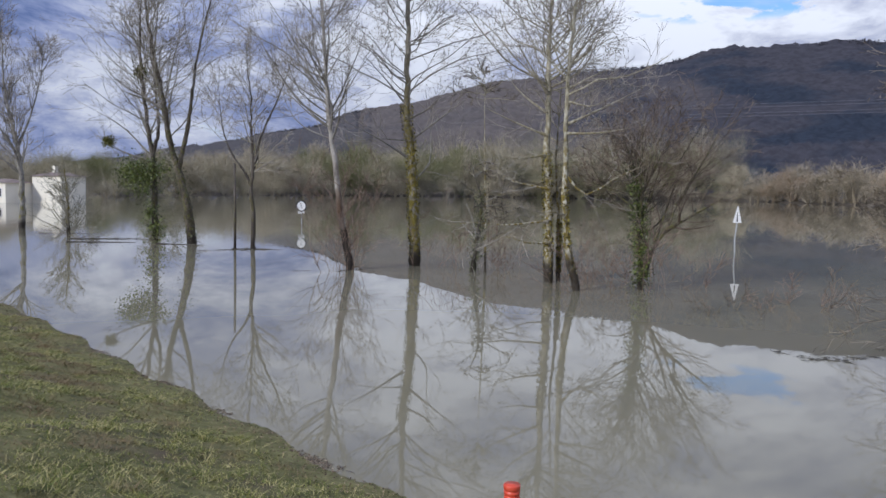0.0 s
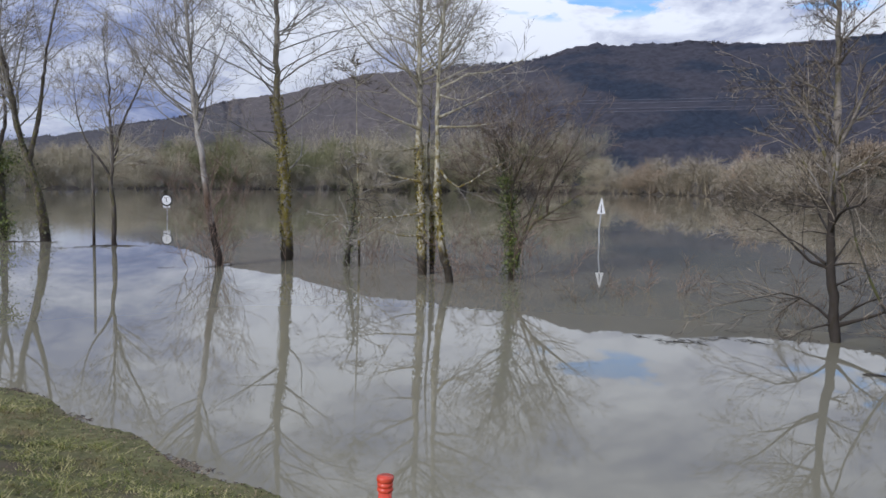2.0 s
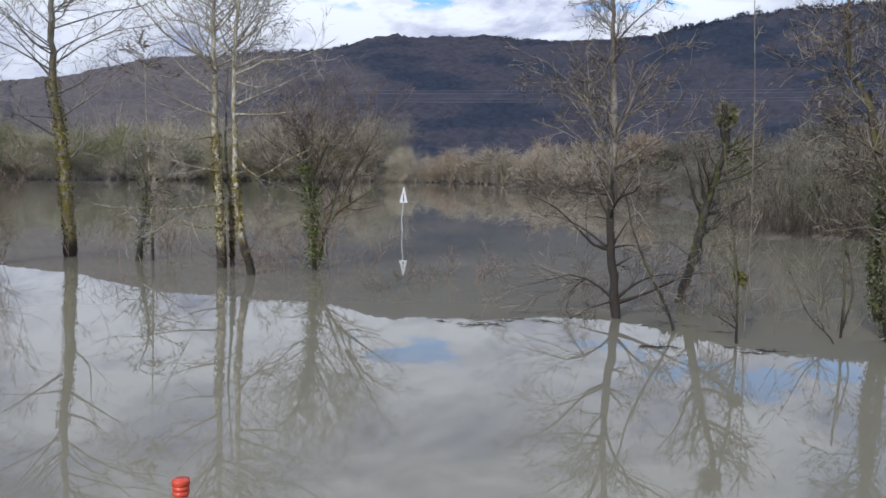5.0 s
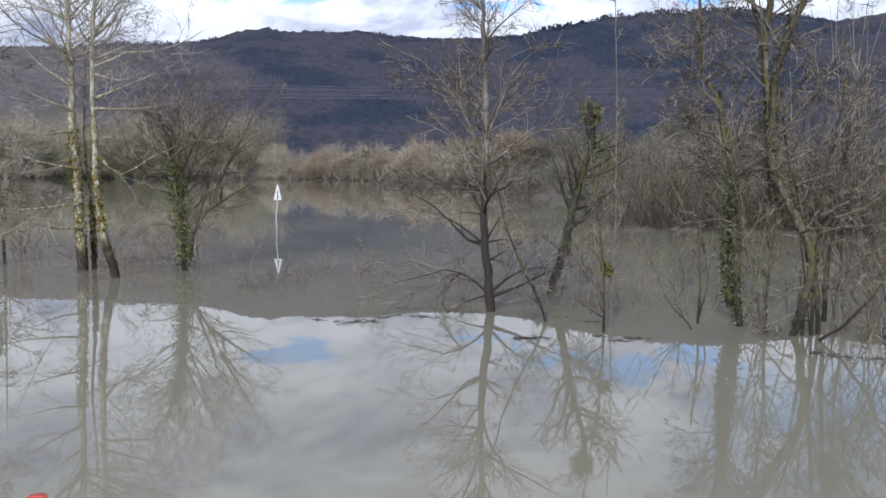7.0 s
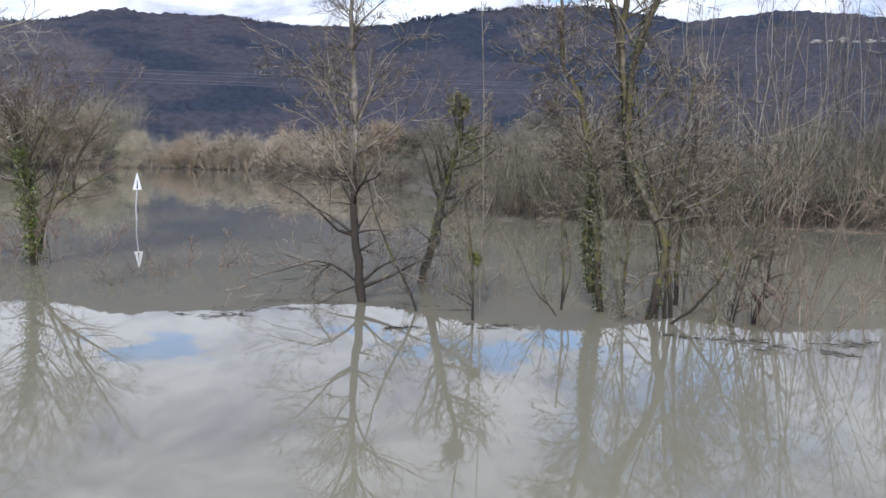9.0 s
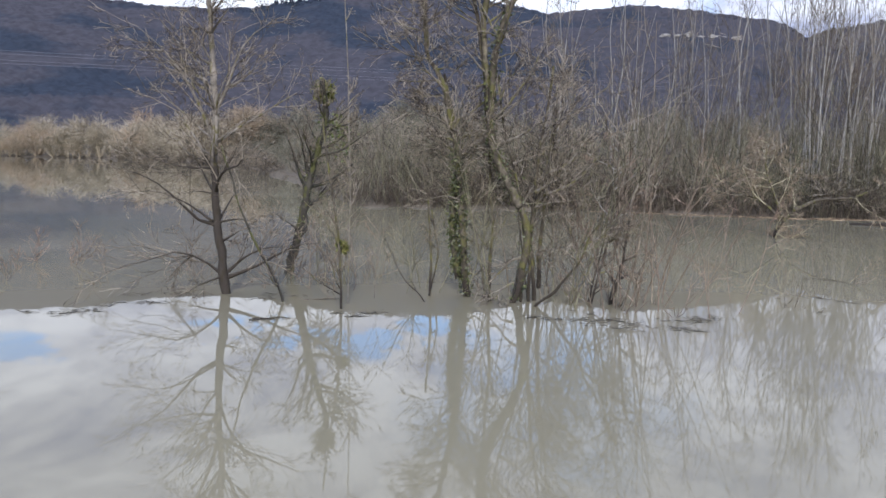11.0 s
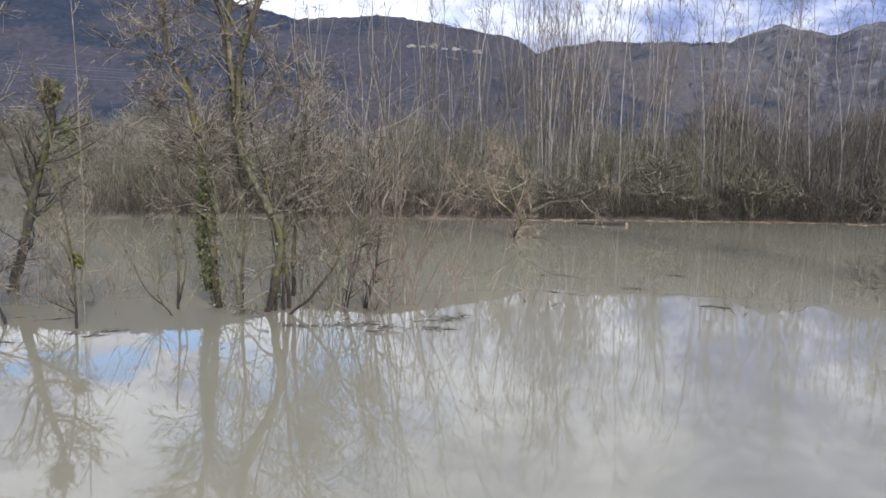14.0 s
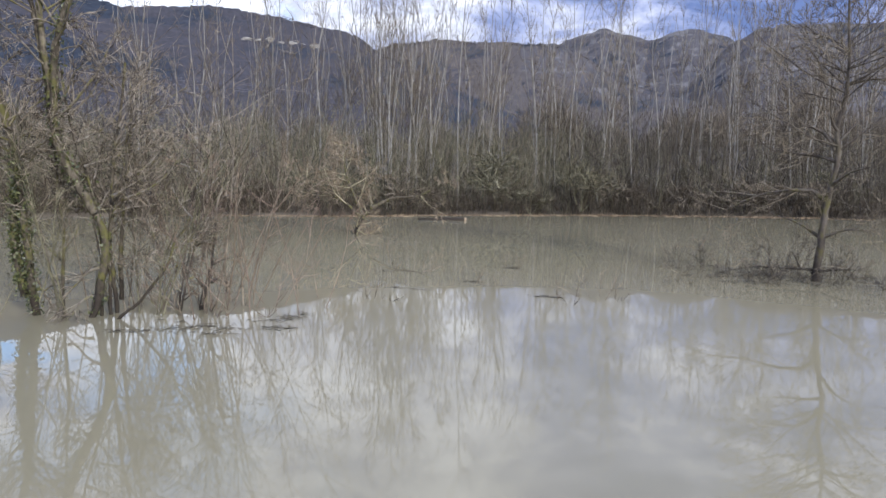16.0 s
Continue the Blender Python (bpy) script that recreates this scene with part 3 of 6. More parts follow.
        v, f = joined(tubes(batch, sides), ribbons(p3 - base, r3 * 1.3, rng), ribbons(p4 - base, r4 * 1.25, rng))
    else:
        v, f = joined(tubes(batch, sides), ribbons(p3 - base, r3 * 1.2, rng))
    solid("crown", v, f, twig, top)
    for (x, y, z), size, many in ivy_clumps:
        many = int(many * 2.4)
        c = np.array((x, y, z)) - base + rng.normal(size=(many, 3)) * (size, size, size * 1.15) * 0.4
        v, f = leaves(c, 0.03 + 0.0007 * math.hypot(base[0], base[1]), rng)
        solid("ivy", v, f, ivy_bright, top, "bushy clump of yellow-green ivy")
    for (x, y, z), size in mistletoe:
        c = np.array((x, y, z)) - base
        dirs = unit(rng.normal(size=(90, 3))) * size * rng.uniform(0.6, 1.25, (90, 1))
        pts = c + dirs[:, None] * np.linspace(0, 1, 3)[None, :, None]
        v1, f1 = tubes([(pts, np.full((90, 3), 0.008))], [3])
        lc = c + dirs[rng.integers(0, 90, 800)] * rng.uniform(0.25, 1.0, (800, 1)) + rng.normal(size=(800, 3)) * size * 0.07
        v2, f2 = leaves(lc, 0.022 + size * 0.07, rng)
        solid("mistletoe", np.concatenate([v1, v2]), np.concatenate([f1, f2 + len(v1)]), mistletoe_green, top, "round green mistletoe clump")
    return top


def shrub(name, label, place, height, spread, stems, twig, seed, group="flooded shrubs", branches=7, twigs=5, tilt=(5, 45), thick=0.02, lift=0.05, fine=0.004, sink=1.2, bare=0.05):
    """Many stems from one foot."""
    rng = np.random.default_rng(seed)
    top = thing(name, (place[0], place[1], place[2] if len(place) > 2 else 0), label, "shrub", group)
    n = stems
    foot = np.column_stack([rng.normal(size=n) * spread * 0.22, rng.normal(size=n) * spread * 0.22, np.full(n, -sink)])
    a, b = rng.uniform(0, 2 * np.pi, n), np.radians(rng.uniform(tilt[0], tilt[1], n))
    d = np.column_stack([np.sin(b) * np.cos(a), np.sin(b) * np.sin(a), np.cos(b)])
    pts, long = [foot], (height + sink) * rng.uniform(0.6, 1.15, n)
    for _ in range(6):
        pts.append(pts[-1] + d * (long / 6)[:, None])
        d = unit(d + 0.1 * rng.normal(size=(n, 3)) + (0, 0, lift))
    p = np.stack(pts, 1)
    r = (thick * rng.uniform(0.5, 1.2, n))[:, None] * np.linspace(1, 0.3, 7)[None]
    for a, b in zip(p, r):
        v, f = tubes([(a[None], b[None])], [5])
        solid("stem", v, f, twig, top, smooth=True)
    lo = sink / (height + sink)
    p2, r2 = grow(p, r, branches, rng, (lo + bare, 1.0), (25, 60), 0.38, 0.5, 5, lift, 0.13, 0.6, 0.35, fine * 1.4)
    p3, r3 = grow(p2, r2, twigs, rng, (0.15, 1.0), (25, 60), 0.5, 0.4, 3, lift, 0.13, 0.6, 0.4, fine)
    v, f = joined(tubes([(p2, r2)], [3]), ribbons(p3, r3, rng))
    solid("crown", v, f, twig, top)
    return top


# ---- ground: one sheet from the bank to the hills ----
def profile(az, table):
    return np.interp(az, [a for a, _ in table], [b for _, b in table])


EDGE = [(-180, 900), (-100, 300), (-60, 130), (-29, 164), (-24, 187), (-15, 270), (-5, 330), (8, 380), (19, 430), (21, 400), (28, 320), (33, 235), (37, 130), (41, 70), (44, 46.5),
        (60, 46.6), (72, 46.2), (88, 50.5), (95, 53), (107, 57), (125, 75), (140, 200), (180, 900)]
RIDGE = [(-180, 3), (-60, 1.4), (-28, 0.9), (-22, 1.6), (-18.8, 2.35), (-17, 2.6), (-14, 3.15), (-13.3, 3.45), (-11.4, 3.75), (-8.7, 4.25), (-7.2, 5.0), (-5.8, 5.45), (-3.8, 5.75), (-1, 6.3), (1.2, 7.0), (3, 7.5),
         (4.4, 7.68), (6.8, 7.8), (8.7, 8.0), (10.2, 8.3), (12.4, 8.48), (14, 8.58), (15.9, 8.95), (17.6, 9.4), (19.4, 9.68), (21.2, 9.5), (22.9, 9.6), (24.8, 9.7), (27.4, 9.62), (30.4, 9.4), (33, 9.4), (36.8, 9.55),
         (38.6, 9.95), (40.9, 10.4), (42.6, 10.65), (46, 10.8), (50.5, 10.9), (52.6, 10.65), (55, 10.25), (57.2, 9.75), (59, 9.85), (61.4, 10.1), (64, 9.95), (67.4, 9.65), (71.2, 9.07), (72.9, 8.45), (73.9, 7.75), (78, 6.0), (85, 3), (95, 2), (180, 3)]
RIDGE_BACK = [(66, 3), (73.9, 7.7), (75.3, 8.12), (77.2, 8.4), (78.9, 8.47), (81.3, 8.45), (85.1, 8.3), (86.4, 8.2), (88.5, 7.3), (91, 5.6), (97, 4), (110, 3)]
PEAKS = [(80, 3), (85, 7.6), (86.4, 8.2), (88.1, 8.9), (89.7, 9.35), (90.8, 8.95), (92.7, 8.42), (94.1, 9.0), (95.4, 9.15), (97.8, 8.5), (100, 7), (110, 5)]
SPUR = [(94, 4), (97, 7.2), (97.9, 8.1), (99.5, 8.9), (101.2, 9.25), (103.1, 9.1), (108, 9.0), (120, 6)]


def soft(x):
    x = np.clip(x, 0, 1)
    return x * x * (3 - 2 * x)


def rough2(x, y, s, seed):
    """Smooth bumps from a few crossed waves."""
    rng = np.random.default_rng(seed)
    z = 0
    for i in range(7):
        a, q = rng.uniform(0, 2 * np.pi), s * rng.uniform(0.6, 2.4)
        z = z + np.sin((x * np.cos(a) + y * np.sin(a)) * q + rng.uniform(0, 6.3)) / 7**0.5 * (0.6 + 0.6 * rng.random())
    return z


def shore_distance(x, y):
    """Metres up the near bank from the water's edge."""
    s = (7.25 - 1.15 * x - y) / 1.524 - 0.25 * np.maximum(x - 1.0, 0)
    return s + 0.085 * rough2(x, y, 1.6, 3) + 0.012 * rough2(x, y, 5.0, 4)


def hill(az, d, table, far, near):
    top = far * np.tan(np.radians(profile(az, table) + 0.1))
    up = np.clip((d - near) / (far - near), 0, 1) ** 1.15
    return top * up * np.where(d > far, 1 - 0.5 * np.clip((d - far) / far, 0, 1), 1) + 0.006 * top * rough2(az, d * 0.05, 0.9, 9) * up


def ground_z(x, y):
    d, az = np.hypot(x, y), np.degrees(np.arctan2(x, y))
    s = shore_distance(x, y)
    bank = np.where(s > 0, 0.04 * soft(s / 0.4) + 1.37 * soft(np.clip(s, 0, 9) / 6.2) ** 0.9, np.maximum(0.35 * s, -1.2))
    bank = bank + np.where(s > 0.1, (0.016 * rough2(x, y, 3.0, 5) + 0.010 * rough2(x, y, 9.0, 8)) * soft(s), 0)
    over = d - profile(az, EDGE) + 0.8 * rough2(az * 0.6, d * 0.02, 1.3, 6)
    land = np.where(over > 0, 0.12 + 0.5 * soft(over / 12) + 0.8 * soft(over / 120), np.maximum(0.3 * over, -1.2))
    far = np.where(az < -6, 1400.0, 900.0)
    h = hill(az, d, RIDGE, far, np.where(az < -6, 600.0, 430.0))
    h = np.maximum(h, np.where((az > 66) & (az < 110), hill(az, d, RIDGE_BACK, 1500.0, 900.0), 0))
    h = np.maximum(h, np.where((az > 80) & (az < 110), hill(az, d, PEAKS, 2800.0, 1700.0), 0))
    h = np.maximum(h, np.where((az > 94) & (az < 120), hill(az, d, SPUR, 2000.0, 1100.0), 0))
    return np.maximum(bank, np.where(over > 0, land + h, land))


rings = np.concatenate([np.linspace(0.05, 24, 130), np.geomspace(24.4, 430, 50), np.linspace(445, 1600, 36), np.linspace(1650, 3600, 24)])
turns = np.radians(np.concatenate([np.arange(-48, 18, 0.4), np.arange(18, 114, 0.8), np.arange(114, 312, 3)]))
gr, ga = np.meshgrid(rings, turns, indexing="ij")
gx, gy = gr * np.sin(ga), gr * np.cos(ga)
gi = np.arange(gr.size).reshape(gr.shape)
gf = np.stack([gi[:-1], np.roll(gi, -1, 1)[:-1], np.roll(gi, -1, 1)[1:], gi[1:]], -1).reshape(-1, 4)[:, ::-1]
gme = raw_mesh("ground", np.stack([gx, gy, ground_z(gx, gy)], -1).reshape(-1, 3), gf, True)
gme.materials.append(soil)
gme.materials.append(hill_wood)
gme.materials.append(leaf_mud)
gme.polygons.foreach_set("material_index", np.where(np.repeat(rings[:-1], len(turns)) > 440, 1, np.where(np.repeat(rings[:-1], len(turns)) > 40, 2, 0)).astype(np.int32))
tagged(new("ground", gme), "grassy river bank, wooded far banks and hills", "ground", kind="structure")

wv = np.array([(-3500, -3500, 0), (3500, -3500, 0), (3500, 3500, 0), (-3500, 3500, 0)], float)
tagged(solid("water", wv, np.array([[0, 1, 2, 3]]), water_mat), "muddy olive-brown flood water with calm reflections", "water", kind="structure")


# ---- far woods ----
def tufts(places, height, width, blades, rng, spread=0.5, base=0.15):
    """Crowns of bare trees far off: sheaves of thin upright blades."""
    n = len(places)
    p = np.repeat(places, blades, 0)
    h = np.repeat(height, blades)
    m = len(p)
    a = rng.uniform(0, 2 * np.pi, m)
    q = np.sqrt(rng.random(m))
    root = p + np.column_stack([np.cos(a) * q * h * spread * 0.35, np.sin(a) * q * h * spread * 0.35, h * base * rng.random(m) * 2])
    tip = p + np.column_stack([np.cos(a) * q * h * spread, np.sin(a) * q * h * spread, h * (1 - 0.45 * q**2) * rng.uniform(0.75, 1.05, m)])
    b = rng.uniform(0, 2 * np.pi, m)
    side = np.column_stack([np.cos(b), np.sin(b), 0 * b]) * (h * width)[:, None]
    mid = (root + tip) / 2
    v = np.stack([root, mid + side, tip, mid - side], 1).reshape(-1, 3)
    return v, np.arange(4 * m).reshape(m, 4)


def scatter(n, az0, az1, d0, d1, rng):
    az = rng.uniform(az0, az1, n)
    d = d0(az) + (d1(az) - d0(az)) * rng.random(n)
    x, y = d * np.sin(np.radians(az)), d * np.cos(np.radians(az))
    return np.column_stack([x, y, ground_z(x, y) - 0.3])


rng = np.random.default_rng(11)


def canopy(az0, az1, step, dist, swell):
    """A sheet of rounded crowns over the hillside."""
    a, d = np.meshgrid(np.arange(az0, az1, step), dist)
    a, d = a + rng.uniform(-0.3, 0.3, a.shape) * step, d + rng.uniform(-0.3, 0.3, d.shape) * (dist[1] - dist[0])
    x, y = d * np.sin(np.radians(a)), d * np.cos(np.radians(a))
    z = ground_z(x, y) + swell * (0.6 + 0.5 * rng.normal(size=a.shape) + 0.6 * rough2(x, y, 0.05, 14))
    z[0] -= 8
    z[-1] -= 25
    i = np.arange(a.size).reshape(a.shape)
    return np.stack([x, y, z], -1).reshape(-1, 3), np.stack([i[:-1, :-1], i[1:, :-1], i[1:, 1:], i[:-1, 1:]], -1).reshape(-1, 4)


pieces = [canopy(-7, 77, 0.26, np.linspace(438, 915, 84), 2.0)]
back = [canopy(-35, -5, 0.3, np.linspace(620, 1420, 50), 2.2), canopy(66, 98, 0.26, np.linspace(910, 1520, 60), 2.4)]
peaks = canopy(84, 112, 0.22, np.linspace(1300, 2830, 70), 3.0)
for group, n, az0, az1, d0, d1, size in ((pieces, 4200, -8, 76, 880, 908, 2.8), (pieces, 150, 37.5, 52, 895, 908, 7.0), (pieces, 60, 8, 16, 895, 908, 5.0), (back, 700, -34, -4, 1380, 1412, 6), (back, 900, 66, 92, 1480, 1515, 6)):
    p = scatter(n, az0, az1, lambda a: d0 + 0 * a, lambda a: d1 + 0 * a, rng)
    group.append(tufts(p, rng.uniform(0.5, 1.1, n) * size, 0.12, 5, rng, 0.6))
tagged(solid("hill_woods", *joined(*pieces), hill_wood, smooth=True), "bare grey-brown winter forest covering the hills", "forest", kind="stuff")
tagged(solid("back_hill_woods", *joined(*back), back_wood, smooth=True), "brown winter forest on the farther hills, paled by painted haze", "forest", kind="stuff")
tagged(solid("peak_woods", *peaks, peak_wood, smooth=True), "far hilltops lightened by painted haze, with pale limestone among bare woods", "forest", kind="stuff")


def far_tree(seed, domes, foot, many=130, fine=0.0042):
    """A bare tree or bush one metre high, as triangles: a few stems and rounded heads of fine twigs that start at the height foot."""
    r = np.random.default_rng(seed)
    t, w = r.uniform(0, 1, domes), r.uniform(0, 2 * np.pi, domes)
    head = np.column_stack([np.cos(w) * t * 0.34, np.sin(w) * t * 0.34, foot + (0.72 - foot) * (1 - 0.55 * t) * r.uniform(0.75, 1.1, domes)])
    size = r.uniform(0.16, 0.26, domes)
    line = head[:, None] * (np.linspace(0, 1, 5)[None, :, None] ** (0.7, 0.7, 1.0)) * (0.9, 0.9, 1)
    rad = np.linspace(0.006, 0.002, 5)[None] * np.ones((domes, 1))
    v, f = tubes([(line, rad)], [3])
    f = np.concatenate([f[:, [0, 1, 2]], f[:, [0, 2, 3]]])
    n = many * domes
    k = np.repeat(np.arange(domes), many)
    out = unit(r.normal(size=(n, 3)) + (0, 0, 0.35))
    root = head[k] + out * (size[k] * r.uniform(0.15, 0.8, n))[:, None]
    way = unit(out + 0.5 * r.normal(size=(n, 3)) + (0, 0, 0.35))
    tip = root + way * (size[k] * r.uniform(0.35, 0.8, n))[:, None]
    side = unit(np.cross(way, r.normal(size=(n, 3)))) * fine
    f = np.concatenate([f, np.arange(3 * n).reshape(-1, 3) + len(v)])
    return np.concatenate([v, np.stack([root - side, root + side, tip], 1).reshape(-1, 3)]), f


def wood_of(name, label, kinds, places, heights, mat, rng, wide=1.0):
    vs, fs, at = [], [], 0
    for i, (p, h) in enumerate(zip(places, heights)):
        v, f = kinds[i % len(kinds)]
        a, w = rng.uniform(0, 2 * np.pi), h * wide * rng.uniform(0.8, 1.25)
        vs.append(np.column_stack([(v[:, 0] * np.cos(a) - v[:, 1] * np.sin(a)) * w, (v[:, 0] * np.sin(a) + v[:, 1] * np.cos(a)) * w, v[:, 2] * h]) + p)
        fs.append(f + at)
        at += len(v)
    return tagged(solid(name, np.concatenate(vs), np.concatenate(fs), mat), label, "woods", kind="stuff")


def edge(a):
    return profile(a, EDGE)


def crown_height(p, table, rng):
    az, d = np.degrees(np.arctan2(p[:, 0], p[:, 1])), np.hypot(p[:, 0], p[:, 1])
    lumps = 1 + 0.14 * np.sin(az * 1.9 + 0.6) + 0.10 * np.sin(az * 4.7)
    return (d * np.tan(np.radians(profile(az, table))) + 2.5) * rng.uniform(0.5, 1.05, len(p)) * lumps


round_kinds = [far_tree(60 + i, 12, 0.12, 95, 0.0028) for i in range(5)]
scrub_kinds = [far_tree(70 + i, 10, 0.03, 70, 0.0037) for i in range(5)]
FAR_TOP = [(-35, 2.6), (-22, 2.3), (-17, 2.7), (-10, 3.2), (-4, 3.6), (2, 3.7), (9, 3.4), (15, 2.9), (20, 2.2)]
TAN_TOP = [(20, 1.5), (22, 2.1), (25, 2.5), (30, 2.8), (38, 3.0), (46, 3.0)]
BROWN_TOP = [(31, 0.7), (38, 1.1), (43, 2.6), (52, 4.0)]
fuzzy_kinds = [far_tree(60 + i, 16, 0.06, 105, 0.0026) for i in range(5)]
p = scatter(170, -34, 20.4, lambda a: edge(a) + 1, lambda a: edge(a) + 60, rng)
wood_of("far_bank_woods", "olive-brown bare trees along the distant river bank", fuzzy_kinds, p, crown_height(p, FAR_TOP, rng), far_wood, rng, 1.2)
p = scatter(260, -34, 20.4, lambda a: edge(a) + 1, lambda a: edge(a) + 60, rng)
tagged(solid("far_bank_saplings", *tufts(p, 0.8 * crown_height(p, FAR_TOP, rng), 0.0022, 150, rng, 0.75, 0.35), far_wood), "grey-brown saplings among the trees on the distant bank", "woods", kind="stuff")
p = scatter(150, -34, 20.4, lambda a: edge(a) - 4, lambda a: edge(a) + 6, rng)
wood_of("far_bank_scrub", "greenish scrub at the distant water's edge", scrub_kinds, p, 0.4 * crown_height(p, FAR_TOP, rng), far_wood, rng, 1.6)
for n, az0, az1, mat, label in ((140, 20.6, 37.5, tan_wood, "sunlit tan willow scrub on the river bank"), (70, 37, 46, bank_grey, "dull grey-olive willow scrub on the river bank")):
    p = scatter(n, az0, az1, lambda a: np.maximum(edge(a), 200) + 1, lambda a: np.maximum(edge(a), 200) + 30, rng)
    wood_of("tan_bank_scrub", label, scrub_kinds, p, crown_height(p, TAN_TOP, rng), mat, rng, 1.4)
p = scatter(116, 31.5, 52, lambda a: np.maximum(edge(a), 90) + 4, lambda a: np.maximum(edge(a), 90) + 60, rng)
wood_of("brown_bank_woods", "grey-brown bare woods behind the bank", round_kinds + scrub_kinds, p, crown_height(p, BROWN_TOP, rng), bank_grey, rng, 1.3)

p = scatter(260, -32, 20, lambda a: edge(a) + 40, lambda a: edge(a) + 120, rng)
tagged(solid("tall_far_woods", *tufts(p, 1.0 * crown_height(p, FAR_TOP, rng), 0.0016, 220, rng, 0.7, 0.4), far_wood), "tall hazy bare trees behind the distant river bank", "woods", kind="stuff")
a = np.radians(rng.uniform(-31, -22.5, 22))
p = np.column_stack([np.sin(a) * 145, np.cos(a) * 145, 0 * a]) + rng.normal(size=(22, 3)) * (1.5, 1.5, 0)
wood_of("house_hedge", "low bare hedge standing in the flood behind the houses", scrub_kinds, p - (0, 0, 0.3), rng.uniform(0.9, 1.7, 22), far_wood, rng, 1.5)
p = scatter(46, 27.5, 39, lambda a: np.maximum(edge(a), 120) - 3, lambda a: np.maximum(edge(a), 120) + 1, rng)
wood_of("brown_bank_scrub", "brown scrub at the water's edge before the tan willows", scrub_kinds, p, crown_height(p, BROWN_TOP, rng), twig_brown, rng, 1.6)
HAZE_TOP = [(40, 3.6), (50, 4.0), (60, 4.2), (72, 4.4), (82, 4.6), (90, 5.0), (95, 5.4), (112, 6.2)]
haze_kinds = [far_tree(80 + i, 9, 0.25, 170, 0.0022) for i in range(5)]
for n, az0, az1, mat in ((72, 43, 86, twig_ashen), (58, 84, 111, twig_brown)):
    p = scatter(n, az0, az1, lambda a: edge(a) + 16, lambda a: edge(a) + 50, rng)
    wood_of("back_woods", "tall brown-grey bare trees behind the far bank", haze_kinds, p, crown_height(p, HAZE_TOP, rng), mat, rng, 0.8)


# ---- thicket and poplars on the far bank ----
def bank_places(n, az0, az1, deep0, deep1, rng):
    az = rng.uniform(az0, az1, n)
    d = profile(az, EDGE) + deep0 + (deep1 - deep0) * rng.random(n) ** 1.3
    x, y = d * np.sin(np.radians(az)), d * np.cos(np.radians(az))
    return np.column_stack([x, y, ground_z(x, y)])


def thicket(name, label, n, az0, az1, deep0, deep1, tall, mat, rng, side=7, thick=0.014):
    foot = bank_places(n, az0, az1, deep0, deep1, rng)
    foot[:, 2] -= 0.1
    tilt = rng.normal(size=(n, 3)) * 0.24 + (0, 0, 1)
    d, pts, long = unit(tilt), [foot], rng.uniform(*tall, n)
    for _ in range(4):
        pts.append(pts[-1] + d * (long / 4)[:, None])
        d = unit(d + 0.12 * rng.normal(size=(n, 3)))
    p = np.stack(pts, 1)
    r = (thick * rng.uniform(0.5, 1.6, n))[:, None] * np.linspace(1, 0.35, 5)[None]
    p2, r2 = grow(p, r, side, rng, (0.1, 1.0), (25, 70), 0.34, 0.4, 3, 0.05, 0.14, 0.7, 0.5, 0.007)
    v, f = joined(tubes([(p, r)], [3]), ribbons(p2, r2, rng))
    return tagged(solid(name, v, f, mat), label, "thicket", kind="stuff")


thicket("bank_thicket", "dense grey-brown bare saplings along the far bank", 2100, 41, 112, 0.5, 22, (2.5, 6.5), twig_brown, rng)
thicket("olive_thicket", "olive-tinged bare saplings along the far bank", 2300, 41, 112, 0.5, 18, (2.0, 6.0), twig_moss, rng)
thicket("bank_brush", "low brown brush at the water's edge", 3000, 43.5, 112, 0.0, 4, (0.5, 2.2), brush_dark, rng, 7, 0.011)
thicket("bank_saplings", "grey-brown saplings on the far bank", 700, 46, 90, 1, 18, (4, 7.5), twig_moss, rng, 7, 0.02)
thicket("dark_saplings", "dark grey-brown saplings on the far bank", 900, 88, 112, 0.6, 14, (3, 8), twig_dark, rng, 7, 0.018)


bush_kinds = [far_tree(90 + i, 7, 0.02, 90, 0.0045) for i in range(5)]
for n, tall, mat, label in ((26, (1.6, 3.6), twig_brown, "rounded brown bushes on the far bank"), (26, (1.2, 2.6), brush_dark, "dark tangled bushes at the far water's edge"), (14, (2.0, 4.5), twig_moss, "olive bushes on the far bank")):
    p = bank_places(n, 42, 111, 0.6, 9, rng)
    wood_of("bank_bushes", label, bush_kinds, p, rng.uniform(*tall, n), mat, rng, 1.5)


